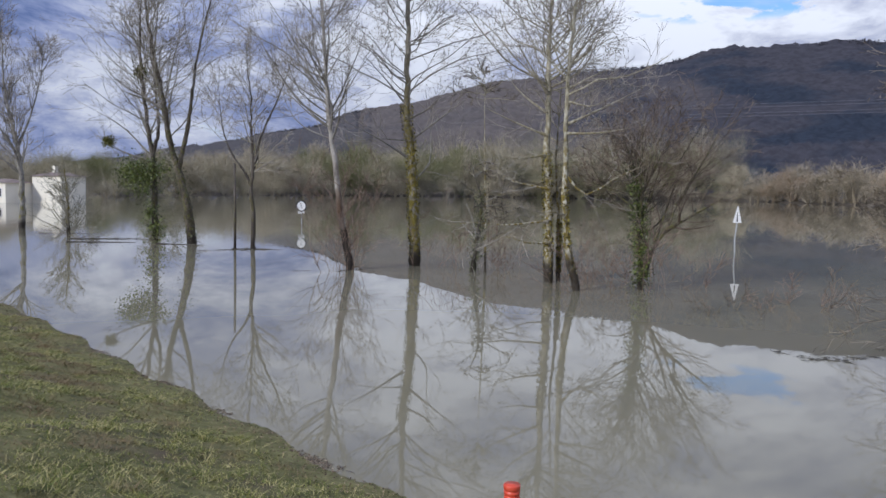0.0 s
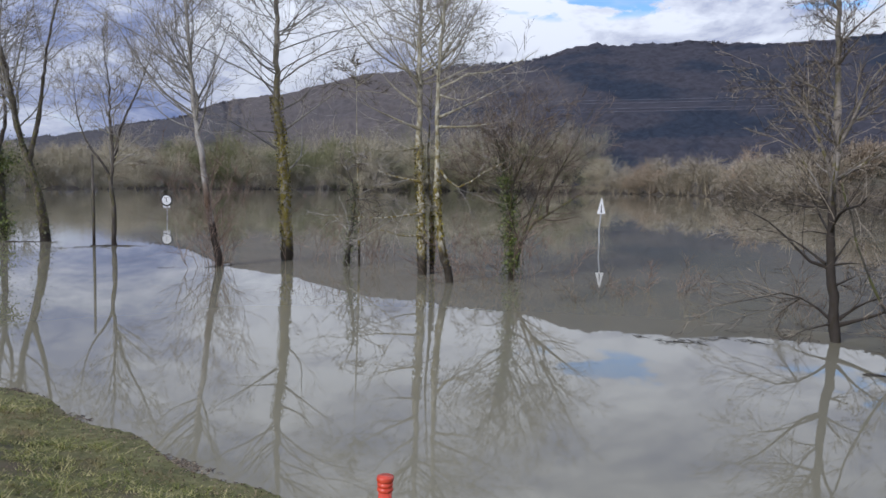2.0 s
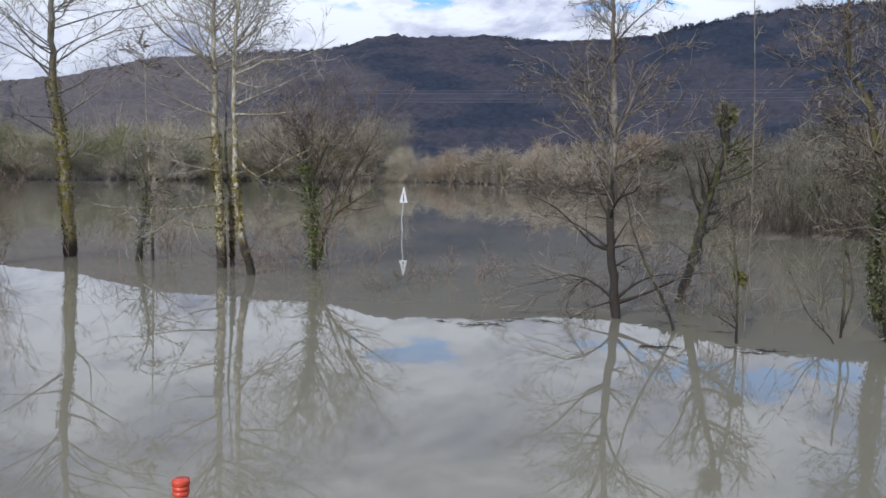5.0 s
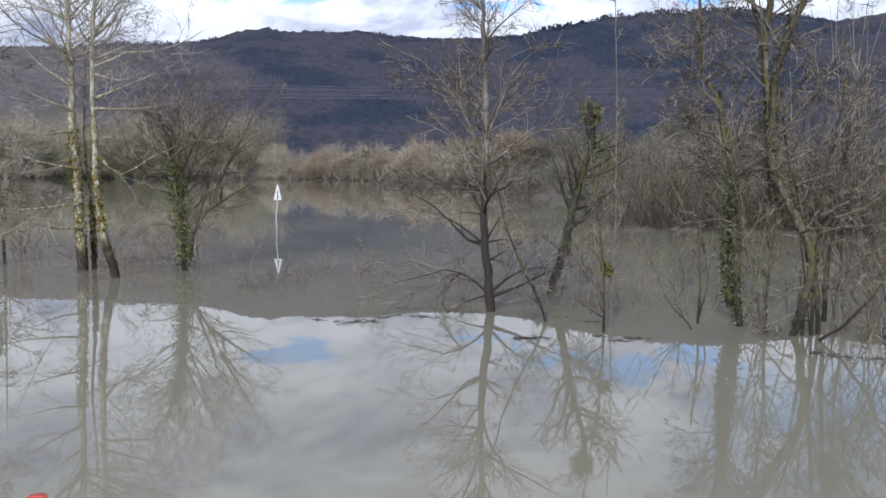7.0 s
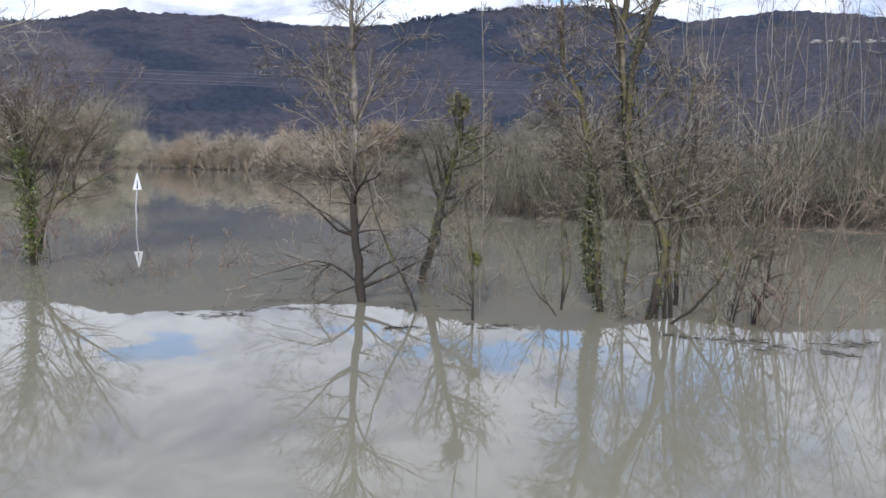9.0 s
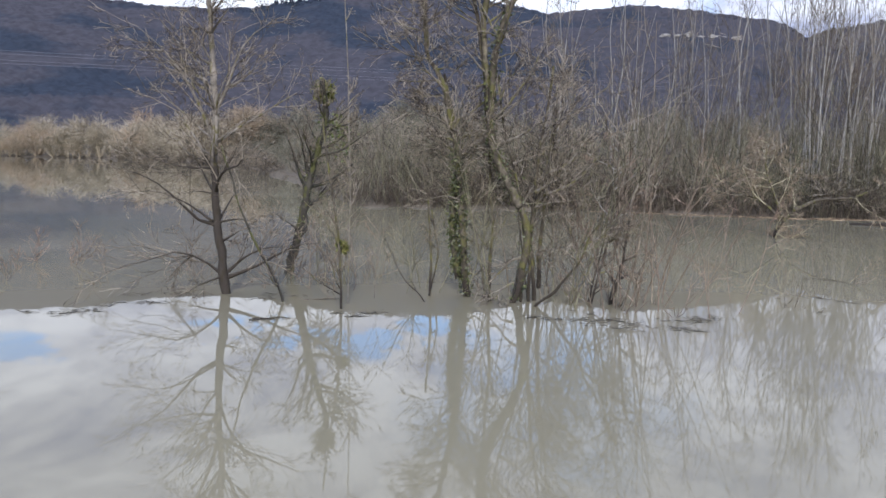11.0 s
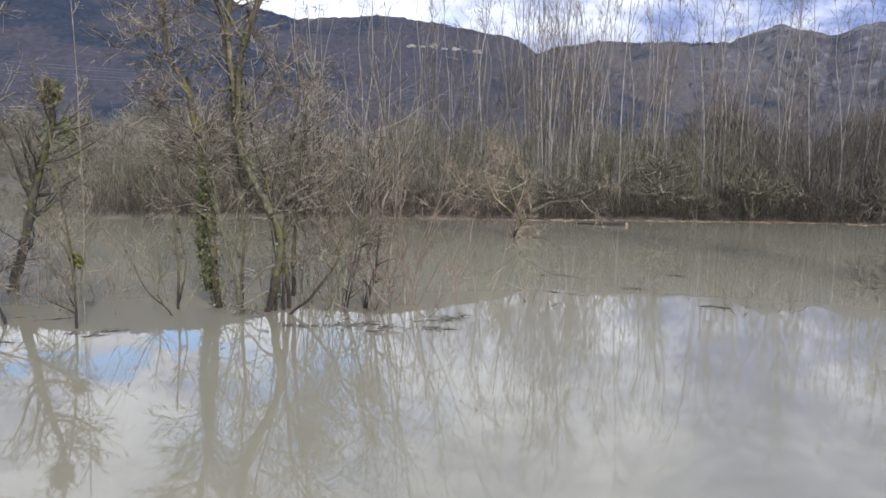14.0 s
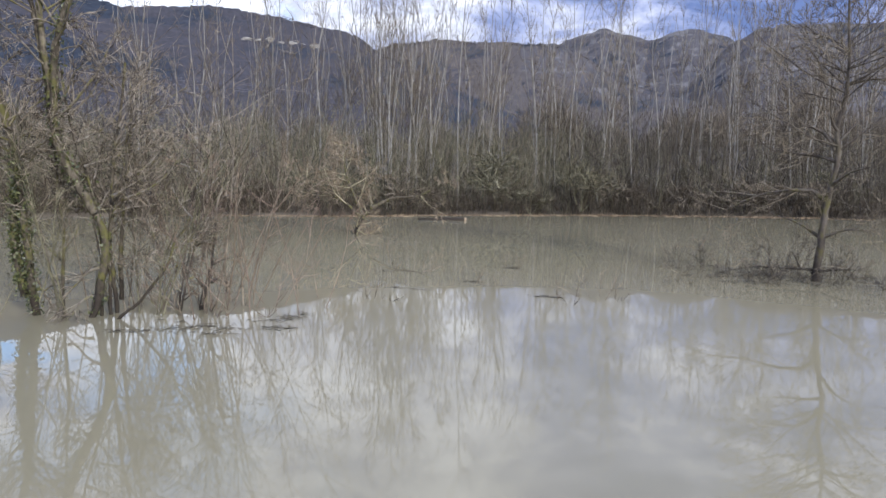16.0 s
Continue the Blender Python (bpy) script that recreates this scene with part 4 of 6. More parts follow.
def poplar(seed, height, label):
    r = np.random.default_rng(seed)
    top = thing("poplar", (0, 0, 0), label, "tree", "poplars on the far bank")
    bend = r.normal(size=(5, 3)) * (0.3, 0.3, 0)
    pts = np.array([(0, 0, -0.3), (0, 0, height * 0.25), (0, 0, height * 0.5), (0, 0, height * 0.75), (0, 0, height)]) + bend * [[0], [0.4], [0.8], [1.2], [1.6]]
    line = smooth_line(pts, 14)
    rad = 0.05 * (1 - 0.82 * np.linspace(0, 1, 14)) + 0.004
    v, f = tubes([(line[None], rad[None])], [6])
    solid("trunk", v, f, bark_white, top, smooth=True)
    if seed % 3 == 1:
        way = np.array((*r.normal(size=2) * 0.16, 1.0))
        fork = line[4] + way * np.linspace(0, height * 0.62, 8)[:, None] + np.array((0.5, 0.3, 0)) * np.sin(np.linspace(0, 1.5, 8))[:, None] * way[0]
        v, f = tubes([(fork[None], np.linspace(0.036, 0.008, 8)[None])], [5])
        solid("second_trunk", v, f, bark_white, top, smooth=True)
    p1, r1 = grow(line[None], rad[None], 20, r, (0.28, 0.98), (15, 38), height * 0.24, 0.55, 6, 0.10, 0.07, 0.5, 0.3, 0.012, absolute=True)
    p2, r2 = grow(p1, r1, 4, r, (0.2, 1.0), (15, 40), 0.42, 0.4, 4, 0.08, 0.08, 0.6, 0.4, 0.008)
    p3, r3 = grow(p2, r2, 3, r, (0.2, 1.0), (15, 40), 0.5, 0.4, 2, 0.08, 0.08, 0.7, 0.5, 0.006)
    v, f = joined(tubes([(p1, r1)], [3]), ribbons(p2, r2 * 1.3, r), ribbons(p3, r3 * 1.3, r))
    solid("crown", v, f, twig_brown, top)
    return top


kinds = [poplar(40 + i, h, "slender bare poplar with a pale trunk and upswept twigs") for i, h in enumerate((13.5, 15.0, 16.5, 14.2, 17.5, 12.0))]
clumps = rng.uniform(58, 106, 16)
spots = np.concatenate([bank_places(3, a, a + rng.uniform(2.5, 4.5), 2.5, 16, rng) for a in clumps] + [bank_places(112, 58, 112, 3, 34, rng)])
for i, (x, y, z) in enumerate(spots):
    m = pose(x, y, z, rng.normal() * 2.6, rng.normal() * 2.6, rng.uniform(0, 360))
    if i < len(kinds):
        kinds[i].matrix_basis = m
    else:
        copy_thing(kinds[i % len(kinds)], m)

# ---- flooded trees, from the upstream end ----
tree("willow", "pale bare willow standing in flood water", [([(-27.3, 52, 0), (-27.3, 51.9, 3.8), (-27.5, 51.8, 5.6), (-28, 51.6, 8.5), (-28.1, 51.5, 11.6)], 0.5, 2),
     ([(-27.5, 51.9, 5.2), (-26.9, 52.2, 6.9), (-26.4, 52.4, 8.8), (-26.1, 52.6, 10.8)], 0.2, 1)], bark_grey, twig_grey, 101, limbs=30, limb_len=3.6, angle=(20, 50), lift=0.075, fine=0.009)
tree("alder", "low bushy alder with mossy stem in flood water", [([(-22.8, 48.7, 0), (-22.8, 48.7, 2.1), (-22.9, 48.7, 3.3), (-23, 48.6, 4.2)], 0.35, 0.5)], bark_mossy, twig_olive, 102,
     limbs=18, limb_len=2.1, span=(0.15, 0.95), angle=(30, 70), fine=0.009)
tree("ivy_tree", "grey tree with ivy-clad lower trunk in flood water", [([(-15.2, 42.2, 0), (-15.2, 42.2, 2.6), (-15.3, 42.2, 4.7), (-15.5, 42.1, 6.2), (-15.7, 42.1, 7.9), (-15.8, 42, 9.9), (-15.7, 42, 12.5)], 0.42, 3),
     ([(-15.3, 42.2, 4.4), (-15, 42.3, 5.9), (-15.1, 42.3, 7.6), (-15.2, 42.3, 9.3), (-15, 42.3, 11.7)], 0.22, 2)], bark_dark, twig_grey, 103, limbs=28, limb_len=4.6, span=(0.38, 0.97), angle=(35, 75),
     ivy=900, ivy_to=0.34, ivy_wide=0.6, ivy_clumps=[((-15.7, 41.9, 3.4), 1.0, 620), ((-14.9, 42, 3.9), 0.7, 160), ((-16.4, 41.9, 3.7), 0.8, 300), ((-15.1, 42, 0.7), 0.8, 260), ((-15.3, 42, 1.6), 0.4, 100)], mistletoe=[((-15.75, 41.8, 8.75), 0.44), ((-17.3, 41.6, 5.2), 0.36)], fine=0.0072,
     bough=[([(-15.3, 42.2, 4.2), (-16.2, 41.9, 4.5), (-17.3, 41.6, 5.0), (-18.3, 41.4, 5.9)], 0.1), ([(-15.3, 42.2, 4.4), (-16.6, 41.8, 5.9), (-18.4, 41.3, 7.0)], 0.1)])
tree("mossy_tree", "tall leaning tree with moss-covered trunk in flood water", [([(-12.9, 41.1, 0), (-13.1, 41, 1.8), (-13.5, 40.9, 3.8), (-13.9, 40.8, 5.2), (-14.1, 40.7, 6.7), (-14.4, 40.6, 8.4), (-14.8, 40.5, 10.9)], 0.55, 4),
     ([(-13.5, 40.9, 3.9), (-13.1, 41.1, 5.8), (-12.8, 41.1, 8), (-12.5, 41.3, 10.2), (-12, 41.4, 12.2)], 0.26, 3)], bark_olive, twig_grey, 104, limb_bark=bark_limb, limbs=24, limb_len=4.4, span=(0.4, 0.98), angle=(25, 60), lift=0.06,
     ivy=900, ivy_to=0.40, ivy_wide=0.5, fine=0.0072)
tree("forked_tree", "slim forked grey tree standing in flood water", [([(-9.2, 38.8, 0), (-9.2, 38.8, 1.6), (-9.3, 38.8, 3), (-9.2, 38.8, 4), (-9.3, 38.8, 5.6), (-9.3, 38.8, 7), (-9.5, 38.8, 8.9)], 0.32, 1),
     ([(-9.2, 38.8, 3.9), (-8.8, 38.9, 5.5), (-8.1, 39.1, 7.2), (-7.5, 39.2, 9)], 0.18, 1), ([(-9.3, 38.8, 3), (-9.6, 38.7, 3.7), (-10.1, 38.6, 4.4), (-10.5, 38.5, 5.4), (-10.7, 38.4, 7)], 0.14, 1)],
     bark_dark, twig_grey, 105, limbs=18, limb_len=2.6, span=(0.42, 0.97), angle=(25, 60), lift=0.075, fine=0.0072)
tree("birch", "tall bare tree with pale bending trunk in flood water", [([(-3.4, 29.4, 0), (-3.7, 29.4, 1.6), (-3.9, 29.3, 3.3), (-4, 29.3, 4.1), (-4.2, 29.3, 5.4), (-4.3, 29.3, 6.7), (-4.4, 29.3, 8.1), (-4.5, 29.2, 9.7)], 0.34, 5)],
     bark_ruddy, twig_grey, 106, limb_bark=bark_grey, limbs=34, limb_len=4.2, span=(0.36, 0.98), angle=(34, 66), lift=0.10, wiggle=0.14, fine=0.0054, branches=7, twiglets=2)
tree("ash", "tall ash with yellow moss on its straight trunk", [([(-1.1, 31.6, 0), (-1.2, 31.6, 2), (-1.3, 31.6, 4.2), (-1.5, 31.6, 6), (-1.5, 31.6, 7.7), (-1.5, 31.6, 10.3)], 0.56, 5)], bark_mossy, twig_grey, 107,
     limbs=42, limb_len=4.6, limb_ratio=0.30, span=(0.46, 0.98), angle=(45, 78), lift=0.09, wiggle=0.16, fine=0.0054, branches=7, twiglets=2, limb_bark=bark_grey, short=0.6, moss=1500, moss_to=0.46,
     bough=[([(-1.29, 31.6, 4.94), (-0.18, 31.4, 5.77), (1.04, 31.1, 6.67)], 0.1), ([(-1.5, 31.6, 4.28), (-2.81, 31.3, 5.06), (-3.92, 31, 5.6)], 0.09), ([(-1.44, 31.6, 4.9), (-2.81, 31.7, 4.95), (-4.15, 31.9, 4.77)], 0.06),
            ([(-1.18, 31.6, 3.38), (-0.66, 31.5, 3.88), (-0.56, 31.5, 5.11), (-0.52, 31.5, 6.4)], 0.07), ([(-1.41, 31.6, 5.75), (-0.63, 31.9, 6.2), (0.23, 32.3, 7.31)], 0.09), ([(-1.46, 31.6, 6.18), (-2.18, 31.2, 7.04), (-3.28, 30.7, 8.19)], 0.09)])
tree("ivy_stump_tree", "small ivy-clad tree with drooping twigs in flood water", [([(1.1, 29.4, 0), (1.2, 29.4, 0.9), (1.35, 29.4, 1.9), (1.3, 29.4, 3), (1.1, 29.4, 3.5)], 0.3, 0.6)], bark_dark, twig_brown, 108,
     limbs=8, limb_len=2.2, span=(0.35, 0.97), angle=(45, 85), lift=-0.02, ivy=1300, ivy_to=0.8, ivy_wide=0.5, fine=0.008)
tree("slender_birch", "very slim pale birch with small crown", [([(1.56, 29.46, 0), (1.5, 29.46, 3.2), (1.41, 29.47, 6.7)], 0.13, 0.8)], bark_pale, twig_brown, 109, limbs=8, limb_len=1.4, span=(0.84, 0.99), angle=(50, 85), lift=0.05, fine=0.008)
PALE_BOUGHS = [([(3.36, 26.4, 4.81), (2.16, 26.3, 5.28), (0.99, 26.1, 5.8)], 0.08), ([(3.31, 26.4, 5.56), (2.51, 26.7, 6.19), (1.85, 27.1, 7.05)], 0.08), ([(3.3, 26.4, 4.2), (2.36, 25.9, 4.04), (1.57, 25.5, 4.08)], 0.06),
               ([(3.4, 26.4, 3.1), (2.38, 26.7, 3.31), (1.58, 27.1, 3.72)], 0.07), ([(3.44, 26.4, 2.04), (1.94, 26, 1.9), (0.83, 25.8, 1.97), (-0.07, 25.6, 1.82)], 0.07), ([(3.5, 26.4, 1.31), (2.68, 26.1, 1.33), (2.04, 25.9, 1.53), (1.36, 25.7, 1.35)], 0.06),
               ([(3.31, 26.4, 6.19), (2.57, 26, 7.18), (2, 25.7, 8.08)], 0.09)]
tree("plane_tree", "tall pale-barked tree with long level boughs", [([(3.5, 26.5, 0), (3.46, 26.5, 1.9), (3.36, 26.5, 4.1), (3.35, 26.5, 5.9), (3.34, 26.5, 7.6), (3.37, 26.5, 9.2)], 0.38, 5),
     ([(3.9, 26.9, 0.1), (3.86, 26.9, 2.2), (3.72, 26.9, 3.9), (3.79, 26.9, 5.6)], 0.2, 2)], bark_pale, twig_grey, 110, limb_bark=bark_pale, limbs=24, limb_len=3.8, span=(0.48, 0.98), angle=(48, 82), lift=0.09, wiggle=0.16, fine=0.0056, branches=7, twiglets=2, bough=PALE_BOUGHS, moss=900, moss_to=0.36, ivy_stems=2)
tree("plane_tree", "tall pale-barked tree leaning at its foot", [([(4.1, 24.3, 0), (3.85, 24.3, 0.95), (3.7, 24.3, 2), (3.64, 24.3, 3.7), (3.63, 24.3, 5.4), (3.68, 24.3, 7), (3.83, 24.3, 8.7)], 0.28, 5)], bark_pale, twig_grey, 111, limb_bark=bark_pale, moss=420, moss_to=0.30,
     limbs=26, limb_len=3.6, span=(0.48, 0.98), angle=(48, 82), lift=0.09, wiggle=0.16, fine=0.0056, branches=7, twiglets=2,
     bough=[([(3.66, 24.3, 4.75), (4.6, 24, 4.77), (5.51, 23.6, 4.92)], 0.08), ([(3.68, 24.3, 5.03), (4.9, 24.4, 5.62), (6.25, 24.6, 6.35)], 0.08), ([(3.62, 24.3, 6.04), (4.22, 24, 6.37), (5.02, 23.7, 6.7)], 0.07),
            ([(3.68, 24.3, 3.51), (4.21, 24.2, 2.94), (5.13, 24, 3.45), (6.22, 23.8, 3.98)], 0.07), ([(3.64, 24.3, 6.71), (4.36, 24.6, 7.28), (5.22, 25, 7.84)], 0.08), ([(3.66, 24.3, 5.71), (4.33, 23.9, 5.54), (4.97, 23.5, 5.87)], 0.05),
            ([(3.7, 24.3, 2.3), (3.2, 23.8, 2.4), (2.5, 23.3, 2.2)], 0.05)])
tree("ivy_willow", "spreading brown willow with ivy-clad stem in flood water", [([(6.2, 25.05, 0), (6.2, 25.05, 0.85), (6.12, 25.1, 2), (6, 25.1, 3.2), (5.92, 25.1, 4.1)], 0.34, 0.3)],
     bark_dark, twig_russet, 112, limbs=14, limb_len=3.6, span=(0.5, 0.98), angle=(25, 75), lift=0.08, ivy=2400, ivy_to=0.95, ivy_wide=0.62, fine=0.0042, branches=11, twiglets=5, limb_bark=bark_olive, ivy_clumps=[((6.2, 24.95, 0.6), 0.34, 90), ((6.18, 24.95, 1.2), 0.36, 110), ((6.12, 25, 1.8), 0.38, 110), ((6.06, 25, 2.5), 0.36, 100), ((5.98, 25, 3.2), 0.3, 70)],
     bough=[([(6.3, 25, 0.35), (6.64, 25, 1.44), (6.95, 25, 1.84), (7.24, 25, 2.63), (7.59, 25, 3.18)], 0.16), ([(6.9, 24.9, 1.85), (7.53, 24.3, 2.36), (8.31, 23.6, 2.96)], 0.12), ([(7.17, 24.8, 2.64), (8, 24.6, 4.21), (8.41, 24.5, 5.09), (8.82, 24.4, 5.87)], 0.08),
            ([(6.11, 25.1, 2.81), (6.37, 24.9, 3.5), (6.79, 24.6, 4.56), (7.11, 24.4, 5.41)], 0.08), ([(5.98, 25.1, 3.59), (5.7, 25.5, 4.58), (5.67, 25.9, 5.48)], 0.07), ([(6.24, 25, 1.24), (5.49, 24.8, 1.46), (4.75, 24.6, 1.33)], 0.05),
            ([(6.6, 25, 1.5), (7.2, 25.4, 3), (7.7, 25.8, 4.6)], 0.08), ([(7.3, 25, 2.7), (8, 25.5, 3.6), (9, 26, 4.4)], 0.07)])
tree("cherry", "bare brown tree with dark wet foot in flood water", [([(10.22, 14.36, -0.07), (10.2, 14.37, 0.26), (10.17, 14.39, 0.73), (10.13, 14.42, 1.2), (10.09, 14.45, 1.67), (10.07, 14.46, 2.13), (10.06, 14.47, 2.58), (10.05, 14.47, 2.93), (10.08, 14.45, 3.38), (10.1, 14.44, 3.83), (10.08, 14.45, 4.28), (10.06, 14.47, 4.83), (10.05, 14.48, 5.49), (10.03, 14.49, 6.04)], (0.236, 0.057), 2.5)],
     bark_brown, twig_sunny, 113, limb_bark=bark_brown, limbs=18, limb_len=2.1, twig_len=0.66, span=(0.3, 0.98), angle=(35, 68), lift=0.04, fine=0.004, branches=10, twigs=5, twiglets=3,
     bough=[([(10.08, 14.46, 3.13), (9.83, 14.48, 3.79), (9.57, 14.51, 4.28), (9.3, 14.54, 4.69), (9, 14.59, 5.02), (8.46, 14.77, 5.49)], 0.087), ([(9.96, 14.53, 4.47), (9.65, 14.92, 4.7), (9.35, 15.28, 4.91), (9.19, 15.55, 4.99)], 0.05),
            ([(9.26, 14.98, 5.04), (8.69, 15.01, 5), (8.22, 14.98, 5.07)], 0.037), ([(10.02, 14.49, 4.81), (9.54, 14.43, 4.99), (8.95, 14.42, 5.21)], 0.05),
            ([(10.11, 14.44, 3.89), (10.24, 14.27, 4.28), (10.36, 14.12, 4.82), (10.45, 13.99, 5.16), (10.66, 13.76, 5.5), (11.07, 13.37, 5.83)], 0.074), ([(10.38, 14.25, 4.38), (10.36, 13.74, 4.55), (10.36, 13.2, 4.91)], 0.05),
            ([(10.07, 14.46, 2.9), (9.88, 14.77, 3.12), (9.72, 15.04, 3.46), (9.69, 15.23, 3.65)], 0.05), ([(10.02, 14.5, 2.79), (9.77, 14.99, 2.97), (9.69, 15.36, 3.31), (9.51, 15.79, 2.79)], 0.037),
            ([(10, 14.51, 2.67), (9.66, 15.03, 2.69), (9.3, 15.53, 2.85), (8.94, 16.02, 2.98)], 0.05), ([(10.06, 14.47, 1.48), (9.77, 14.52, 1.56), (9.38, 14.62, 1.92), (8.98, 14.72, 2.31), (8.5, 14.85, 2.58), (7.87, 15.05, 2.7)], 0.062),
            ([(10.01, 14.5, 1.55), (9.74, 15, 1.91), (9.35, 15.55, 2.16), (8.85, 16.14, 2.09)], 0.05), ([(10.19, 14.38, 0.38), (9.82, 14.43, 0.29), (9.46, 14.46, 0.17), (9.21, 14.42, 0.01)], 0.05),
            ([(10.17, 14.39, 0.4), (9.79, 14.56, 0.75), (9.32, 14.78, 0.94), (8.93, 14.93, 0.83), (8.38, 15.16, 0.67), (7.92, 15.32, 0.55)], 0.05), ([(9.66, 14.73, 0.84), (9.7, 15.21, 0.59), (9.62, 15.75, 0.16)], 0.037),
            ([(10.25, 14.34, 0.35), (10.59, 14.19, 0.47), (10.96, 14.01, 0.64), (11.41, 13.76, 0.91), (11.91, 13.44, 1.05), (12.28, 13.22, 0.93)], 0.074), ([(10.26, 14.33, 0.47), (10.46, 14.01, 0.79), (10.65, 13.7, 0.98), (11.1, 13.17, 1.04)], 0.062),
            ([(10.16, 14.4, 1.13), (10.46, 14.44, 1.23), (10.75, 14.49, 1.34)], 0.062), ([(10.1, 14.44, 1.53), (10.27, 13.93, 1.62), (10.32, 13.5, 1.59)], 0.05),
            ([(10.13, 14.42, 1.59), (10.47, 14.55, 1.92), (10.74, 14.72, 2.1), (11.21, 14.75, 2.29)], 0.05), ([(10.07, 14.46, 5.38), (9.66, 14.31, 5.53), (9.23, 14.17, 5.87)], 0.05),
            ([(10.07, 14.46, 5.49), (10.01, 13.96, 5.77), (9.98, 13.43, 6.03)], 0.05), ([(10.07, 14.46, 2.13), (9.84, 14.75, 2.18), (9.54, 15.07, 2.09)], 0.037)])
tree("leaning_sapling", "pale slanting sapling in flood water", [([(10.46, 12.75, 0.01), (10.32, 12.85, 0.52), (10.16, 12.98, 0.91), (10, 13.1, 1.31), (9.88, 13.19, 1.69), (9.76, 13.27, 2.07), (9.69, 13.33, 2.51), (9.59, 13.4, 2.85)], (0.065, 0.032), 0.3)], bark_black, twig_russet, 131, limbs=5, limb_len=0.9, span=(0.3, 0.97), fine=0.004, limb_bark=bark_tan)
tree("leaning_alder", "dark leaning tree with mistletoe at its top", [([(13.13, 15.85, 0), (13.22, 15.78, 0.45), (13.32, 15.69, 0.87), (13.41, 15.61, 1.43), (13.49, 15.55, 1.99), (13.59, 15.46, 2.54), (13.7, 15.37, 3.1), (13.79, 15.28, 3.51), (13.86, 15.23, 4.06), (13.82, 15.26, 4.5)], (0.27, 0.121), 0.3)], bark_black, twig_brown, 114, limbs=9, limb_len=1.8,
     span=(0.35, 0.97), angle=(35, 75), mistletoe=[((13.99, 15.44, 4.55), 0.34)], ivy=420, ivy_to=1.0, ivy_clumps=[((14.15, 15.25, 3.7), 0.4, 70), ((14.3, 15.1, 3.3), 0.4, 50)], fine=0.005, limb_bark=bark_black, branches=9, twigs=5, twiglets=2,
     bough=[([(13.5, 15.54, 2.24), (13.45, 15.79, 2.52), (13.46, 15.98, 2.95), (13.44, 16.2, 3.36), (13.39, 16.44, 3.71), (13.37, 16.65, 3.93)], 0.087), ([(13.76, 15.31, 3.24), (13.75, 15.62, 3.51), (13.79, 15.87, 3.93), (13.82, 16.13, 4.16)], 0.058),
            ([(13.85, 15.24, 3.71), (14.07, 14.87, 3.71), (14.4, 14.39, 3.96)], 0.072), ([(13.73, 15.34, 2.96), (13.98, 14.77, 3.11), (14.1, 14.31, 3.39), (14.22, 13.83, 3.66)], 0.072),
            ([(13.43, 15.6, 1.43), (13.9, 15.72, 1.82), (14.58, 15.64, 1.95)], 0.043), ([(13.39, 15.64, 1.01), (12.84, 15.51, 1.33), (12.27, 15.4, 1.63)], 0.043)])
tree("tall_sapling", "tall slender pale sapling in flood water", [([(11.21, 11.62, 0.14), (11.22, 11.61, 1.1), (11.24, 11.59, 2.21), (11.22, 11.61, 3.31), (11.21, 11.62, 4.38), (11.18, 11.65, 5.44), (11.16, 11.67, 5.97)], (0.026, 0.016), 1)], bark_tan, twig_sunny, 132, limbs=5, limb_len=0.6, span=(0.3, 0.97), angle=(20, 50), fine=0.0035)
tree("sapling", "thin upright sapling in flood water with mistletoe", [([(10.77, 11.35, 0), (10.77, 11.35, 0.5), (10.75, 11.37, 1.05), (10.7, 11.41, 1.7), (10.64, 11.46, 2.23), (10.59, 11.51, 2.76), (10.53, 11.57, 3.39)], (0.055, 0.033), 0.3)], bark_olive, twig_sunny, 115, limbs=5, limb_len=0.8, span=(0.3, 0.97), angle=(25, 60),
     mistletoe=[((11.05, 11.6, 1.18), 0.14)], fine=0.0035, limb_bark=bark_olive)
